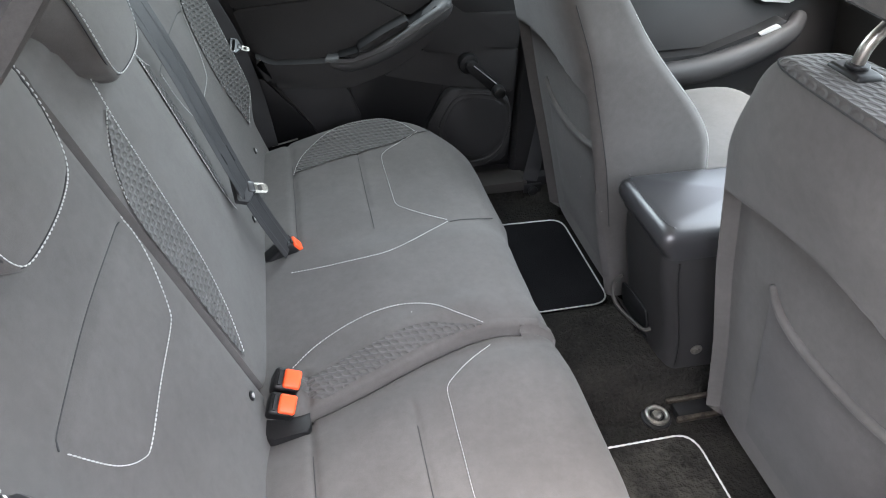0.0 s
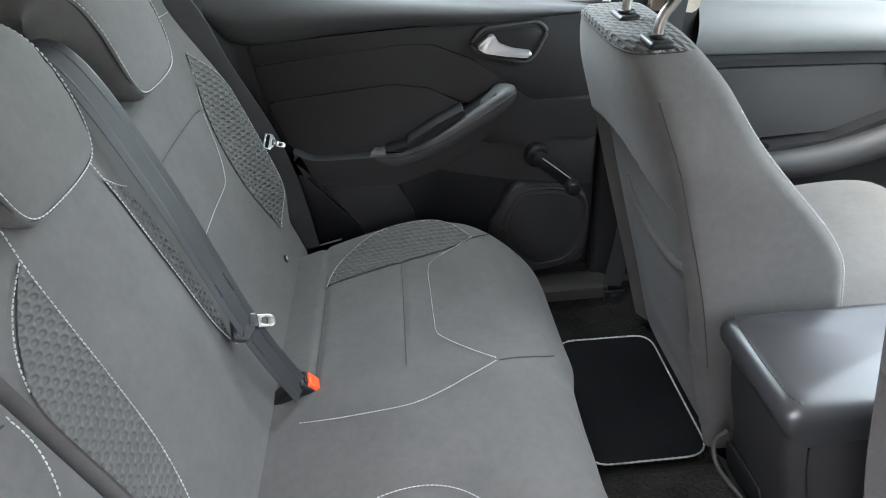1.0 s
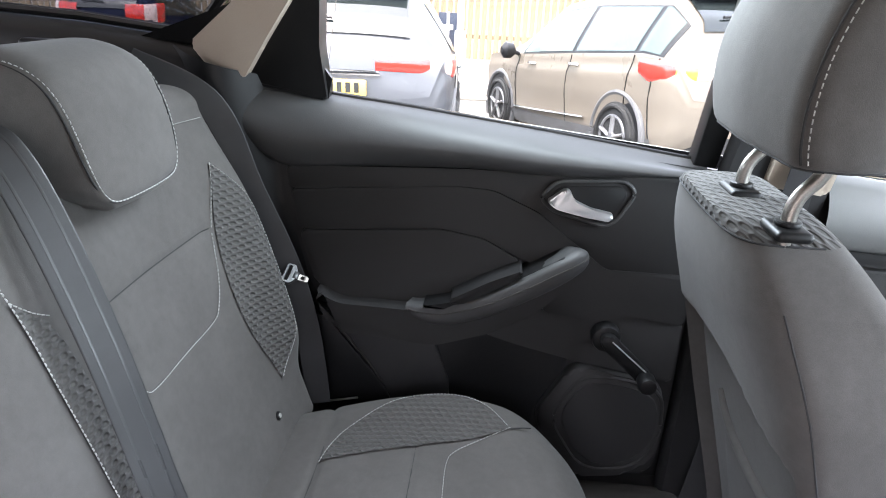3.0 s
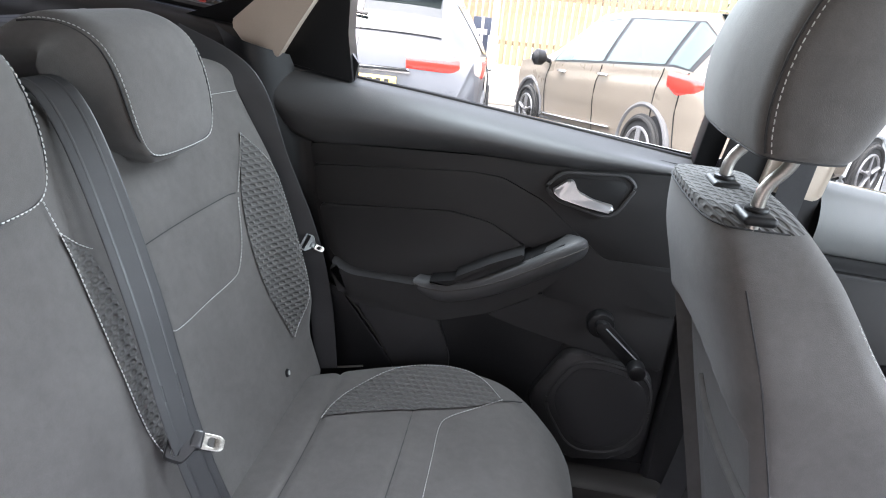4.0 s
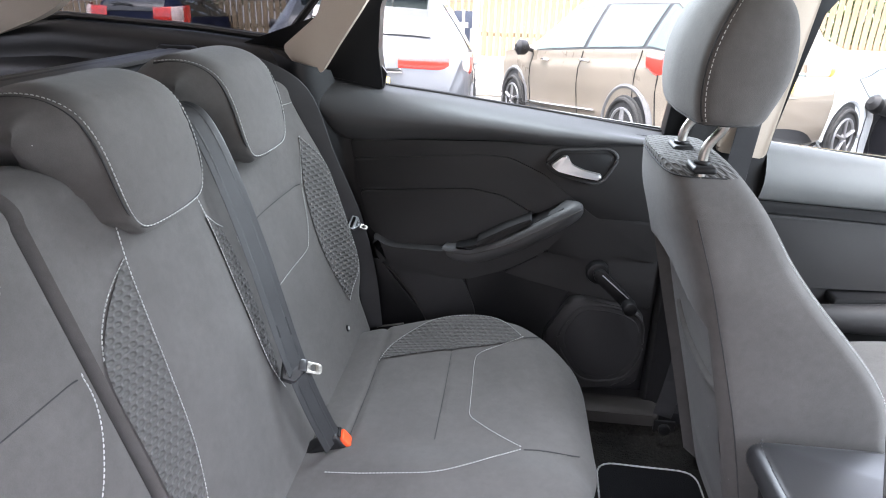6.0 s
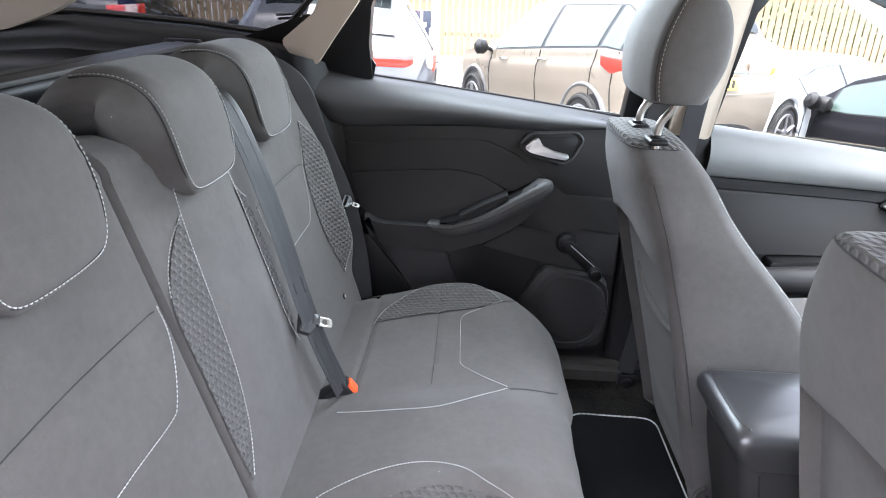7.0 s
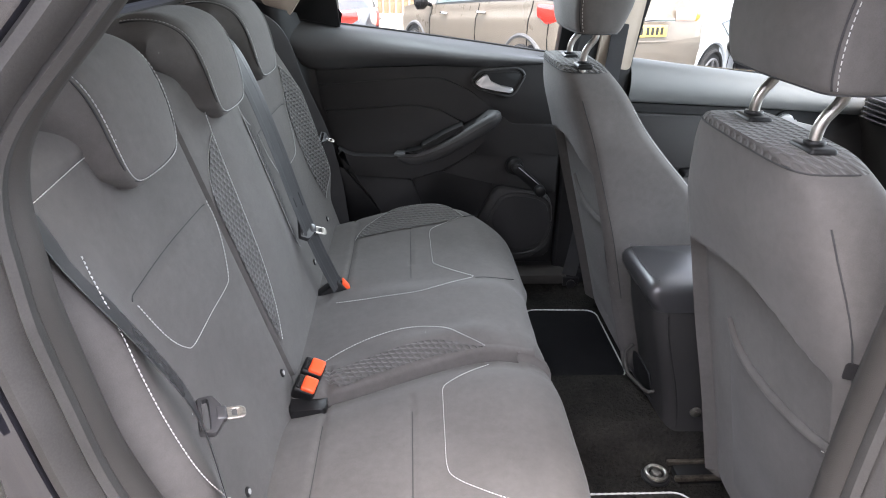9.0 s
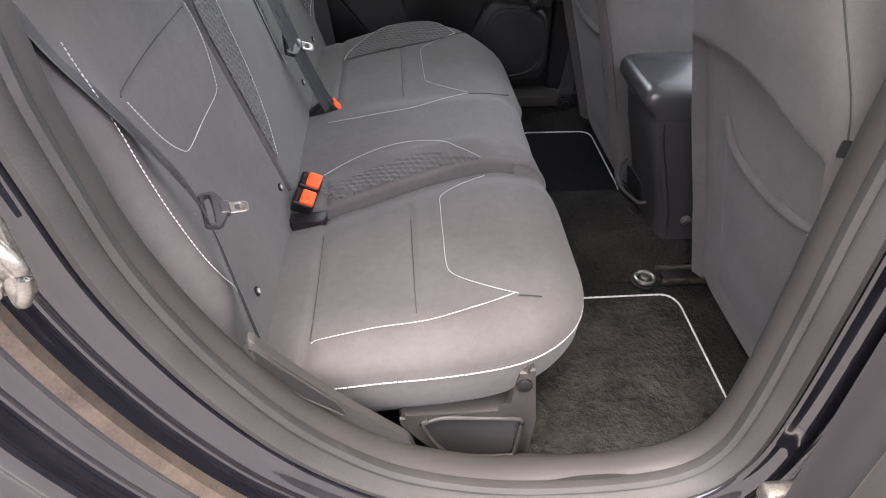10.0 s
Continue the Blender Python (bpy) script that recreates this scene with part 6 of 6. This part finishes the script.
        part("plate_strip", plate(rounded([(-0.36, pz + 0.085), (0.36, pz + 0.085), (0.34, pz + 0.120), (-0.34, pz + 0.120)], 0.01), lambda a, b, d: settle(m @ Vector((x0 - 0.065 - d, a, b))), 0.02, 0.006), CHROME, t, "bright trim strip")
        part("bumper_crease", tube([settle(m @ Vector((x0 - 0.070 + 0.14 * abs(k) ** 3, k * (w - 0.10), pz - 0.10))) for k in [-1 + i / 10 for i in range(21)]], 0.012, 8), paint, t)
        part("lower_bumper", grid(lambda u, v: settle(m @ Vector((x0 - 0.085 + 0.20 * abs(2 * u - 1) ** 4 + 0.03 * v, (2 * u - 1) * (w - 0.06), G + 0.27 + 0.20 * v))), 24, 6), low, t, "dark lower bumper")
        a0, a1 = rear_glass
        # the glass follows the slope from the belt to the spoiler
        def screen_at(u, v):
            x = a0 + (a1 - a0) * v
            roof, rw = lerp_rows(rows, x)[3:5]
            return settle(m @ Vector((x - 0.012, (2 * u - 1) * (rw - 0.05), roof + 0.004 - 0.015 * abs(2 * u - 1) ** 3)))
        part("rear_window", grid(screen_at, 16, 10), DARKGLASS if dark_low else glass, t, "rear window")
        part("wiper", tube([screen_at(0.50, 0.16) + Vector((0, -0.02, 0.01)), screen_at(0.70, 0.22) + Vector((0, -0.02, 0.01)), screen_at(0.84, 0.18) + Vector((0, -0.02, 0.01))], 0.012, 6), BLACK, t, "black wiper")
        part("spoiler", grid(lambda u, v: screen_at(u, 1.0) + m.to_3x3() @ Vector((-0.10 + 0.14 * v, 0, 0.015 + 0.012 * v)), 16, 5), BLACK, t, "dark roof spoiler")
    return t


def paint_mat(name, c, rough=0.3):
    dark = max(c) < 0.06
    return surface(name, tuple(v * 0.93 for v in c), c, 0.5 if dark else rough, 3, 1500, 0.02, 0.0003, coat=0.0 if dark else 0.15, spec=0.03 if dark else 0.3)


G = GROUND
crossover = [(0.00, 0.73, G + 0.42, G + 0.72, G + 0.74, 0.64), (0.10, 0.83, G + 0.28, G + 0.98, G + 1.02, 0.67), (0.24, 0.88, G + 0.22, G + 1.02, G + 1.34, 0.62), (0.50, 0.90, G + 0.20, G + 1.04, G + 1.53, 0.62), (1.60, 0.93, G + 0.20, G + 1.00, G + 1.57, 0.64), (2.30, 0.93, G + 0.20, G + 0.97, G + 1.53, 0.63),
             (2.75, 0.92, G + 0.20, G + 0.96, G + 1.30, 0.67), (3.20, 0.90, G + 0.20, G + 0.97, G + 1.02, 0.75), (3.90, 0.83, G + 0.22, G + 0.86, G + 0.90, 0.64), (4.12, 0.64, G + 0.32, G + 0.68, G + 0.70, 0.52)]
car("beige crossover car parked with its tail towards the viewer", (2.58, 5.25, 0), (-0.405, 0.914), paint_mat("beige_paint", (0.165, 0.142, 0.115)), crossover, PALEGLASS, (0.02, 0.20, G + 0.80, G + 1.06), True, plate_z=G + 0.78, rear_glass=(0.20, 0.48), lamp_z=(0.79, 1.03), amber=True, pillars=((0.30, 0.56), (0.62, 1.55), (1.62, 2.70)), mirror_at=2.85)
hatch = [(0.00, 0.70, G + 0.35, G + 0.70, G + 0.72, 0.60), (0.08, 0.78, G + 0.26, G + 0.92, G + 0.96, 0.62), (0.22, 0.82, G + 0.20, G + 0.96, G + 1.20, 0.58), (0.52, 0.84, G + 0.19, G + 0.98, G + 1.43, 0.55), (1.6, 0.86, G + 0.18, G + 0.94, G + 1.48, 0.57), (2.2, 0.86, G + 0.18, G + 0.91, G + 1.43, 0.56),
         (2.7, 0.85, G + 0.18, G + 0.90, G + 1.16, 0.62), (3.1, 0.84, G + 0.19, G + 0.90, G + 0.94, 0.70), (3.8, 0.76, G + 0.22, G + 0.76, G + 0.80, 0.60), (4.0, 0.58, G + 0.30, G + 0.60, G + 0.62, 0.5)]
car("silver and dark hatchback parked with its tail towards the viewer", (-0.79, 4.15, 0), (-0.06, 0.998), paint_mat("silver_paint", (0.07, 0.073, 0.08)), hatch, DARKGLASS, (0.02, 0.16, G + 0.76, G + 0.98), True, plate_z=G + 0.74, rear_glass=(0.16, 0.48), mirror_at=None, reach=0.10, lamp_z=(0.78, 1.00))
car("dark blue hatchback parked with its tail towards the viewer", (-6.25, 10.4, 0), (-0.10, 0.995), paint_mat("dark_blue_paint", (0.010, 0.013, 0.028)), hatch, DARKGLASS, (0.02, 0.16, G + 0.78, G + 1.05), False, plate_z=G + 0.70, rear_glass=(0.16, 0.48), lamp_z=(0.80, 1.22))
coupe = [(0.00, 0.51, G + 0.35, G + 0.66, G + 0.70, 0.43), (0.15, 0.59, G + 0.25, G + 0.86, G + 0.90, 0.47), (0.6, 0.64, G + 0.20, G + 0.90, G + 1.16, 0.43), (1.1, 0.66, G + 0.18, G + 0.90, G + 1.36, 0.42), (1.8, 0.66, G + 0.18, G + 0.88, G + 1.40, 0.42), (2.3, 0.66, G + 0.18, G + 0.87, G + 1.26, 0.44),
         (2.75, 0.66, G + 0.18, G + 0.86, G + 0.95, 0.51), (3.4, 0.62, G + 0.20, G + 0.78, G + 0.84, 0.48), (3.75, 0.55, G + 0.22, G + 0.66, G + 0.70, 0.43), (3.9, 0.41, G + 0.30, G + 0.52, G + 0.55, 0.35)]
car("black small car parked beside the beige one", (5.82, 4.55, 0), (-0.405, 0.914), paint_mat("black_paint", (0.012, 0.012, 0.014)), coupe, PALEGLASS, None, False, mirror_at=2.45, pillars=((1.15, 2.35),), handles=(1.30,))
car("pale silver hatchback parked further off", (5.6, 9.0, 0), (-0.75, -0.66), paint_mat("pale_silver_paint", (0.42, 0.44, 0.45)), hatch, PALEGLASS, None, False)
car("black car parked facing the viewer in the next row", (-2.6, 12.6, 0), (0.08, -0.997), paint_mat("dark_grey_paint", (0.02, 0.02, 0.022)), crossover, DARKGLASS, None, True)

FAR = GROUND - 0.28
# wooden fence on a low wall
WOOD = surface("fence_wood", (0.13, 0.09, 0.055), (0.28, 0.21, 0.13), 0.85, 4, 60, 0.5, 0.003, stretch=(1, 1, 0.15))
WALLSTONE = surface("low_wall", (0.42, 0.34, 0.26), (0.55, 0.46, 0.37), 0.9, 2, 40, 0.5, 0.004)
tagged(new("low_wall", mesh_of("low_wall", box((26, 0.25, 0.32), (-2, 13.2, FAR + 0.16), 0.02), WALLSTONE)), "pale low wall under the fence", "wall", kind="structure")
fence = thing("fence", "weathered wooden board fence on a low wall", "fence")
rng = random.Random(4)
board = mesh_of("board", box((0.105, 0.022, 1.75), (0, 0, 0), 0.004, 1), WOOD)
for i in range(190):
    o = new("board", board)
    o.parent = fence
    o.location = (-15 + i * 0.135, 13.15 + 0.012 * rng.random(), FAR + 1.18 + 0.02 * rng.random())
    o.rotation_euler = (0, rng.uniform(-0.012, 0.012), rng.uniform(-0.05, 0.05))
for z in (0.75, 1.65):
    part("rail", box((26, 0.06, 0.09), (-2.2, 13.21, FAR + z), 0.005, 1), WOOD, fence)
post = thing("lamp_post", "pale painted steel post standing on the kerb", "post")
part("pole", cyl(0.055, 5.0, (-0.31, 10.6, FAR + 2.5), 20), surface("pale_post_paint", (0.5, 0.5, 0.48), (0.6, 0.6, 0.58), 0.5), post)
part("base", cyl(0.085, 1.0, (-0.31, 10.6, FAR + 0.5), 20, bevel=0.01), surface("pale_post_base", (0.48, 0.48, 0.46), (0.58, 0.58, 0.56), 0.5), post)
single("pavement", box((26, 3.2, 0.12), (-2, 11.6, FAR + 0.06), 0.02), surface("paving", (0.30, 0.27, 0.23), (0.40, 0.36, 0.31), 0.9, 2, 60, 0.4, 0.003), "pale pavement with kerb", "pavement", kind="structure")
bin_ = thing("notice_box", "dark blue notice box on the fence", "notice")
part("board", box((0.38, 0.06, 0.66), (-0.71, 13.05, FAR + 0.86), 0.01), plain("notice_blue", (0.012, 0.018, 0.035), 0.5), bin_)
part("leg", cyl(0.03, 1.2, (-0.71, 13.02, FAR + 0.6), 10), THREAD, bin_)
part("bars", box((0.20, 0.01, 0.10), (-0.71, 13.01, FAR + 0.92), 0.002), THREAD, bin_)

# hedge behind the far cars
LEAF = surface("leaf", (0.035, 0.075, 0.018), (0.10, 0.17, 0.05), 0.6, 3, 60, 0.1)
def foliage(name, cx, cy, cz, sx, sy, sz, count, seed, label):
    r = random.Random(seed)
    vs, fs = [], []
    for i in range(count):
        while True:
            p = Vector((r.uniform(-1, 1), r.uniform(-1, 1), r.uniform(-1, 1)))
            if 0.35 < p.length < 0.85 + 0.28 * noise.noise(p * 2.3 + Vector((seed, 0, 0))):
                break
        c = Vector((cx + p.x * sx, cy + p.y * sy, cz + p.z * sz))
        a = Vector((r.gauss(0, 1), r.gauss(0, 1), r.gauss(0, 1))).normalized()
        b = a.orthogonal().normalized()
        L, W = r.uniform(0.05, 0.10), r.uniform(0.025, 0.05)
        k = len(vs)
        vs += [c - a * L, c + b * W, c + a * L, c - b * W]
        fs.append((k, k + 1, k + 2, k + 3))
    me = bpy.data.meshes.new(name)
    me.from_pydata(vs, [], fs)
    me.materials.append(LEAF)
    return tagged(new(name, me), label, "hedge", kind="stuff")
foliage("hedge", 8.5, 14.2, 1.4, 6.5, 1.0, 1.9, 16000, 3, "green leafy hedge behind the fence")
foliage("hedge", -6.5, 15.2, 2.0, 7.0, 1.2, 1.6, 9000, 5, "green leafy hedge behind the fence")

# unseen wall added across the car park, behind the viewer, to cut low light
ADDED_WALL = surface("added_wall_render", (0.17, 0.15, 0.13), (0.26, 0.235, 0.205), 0.9, 3, 30, 0.5, 0.004)
tagged(new("light_block_wall", mesh_of("light_block_wall", box((36, 0.4, 3.8), (1, -8.2, GROUND + 1.9), 0.02), ADDED_WALL)), "unseen rendered wall added across the car park to hold back light", "wall", kind="structure")
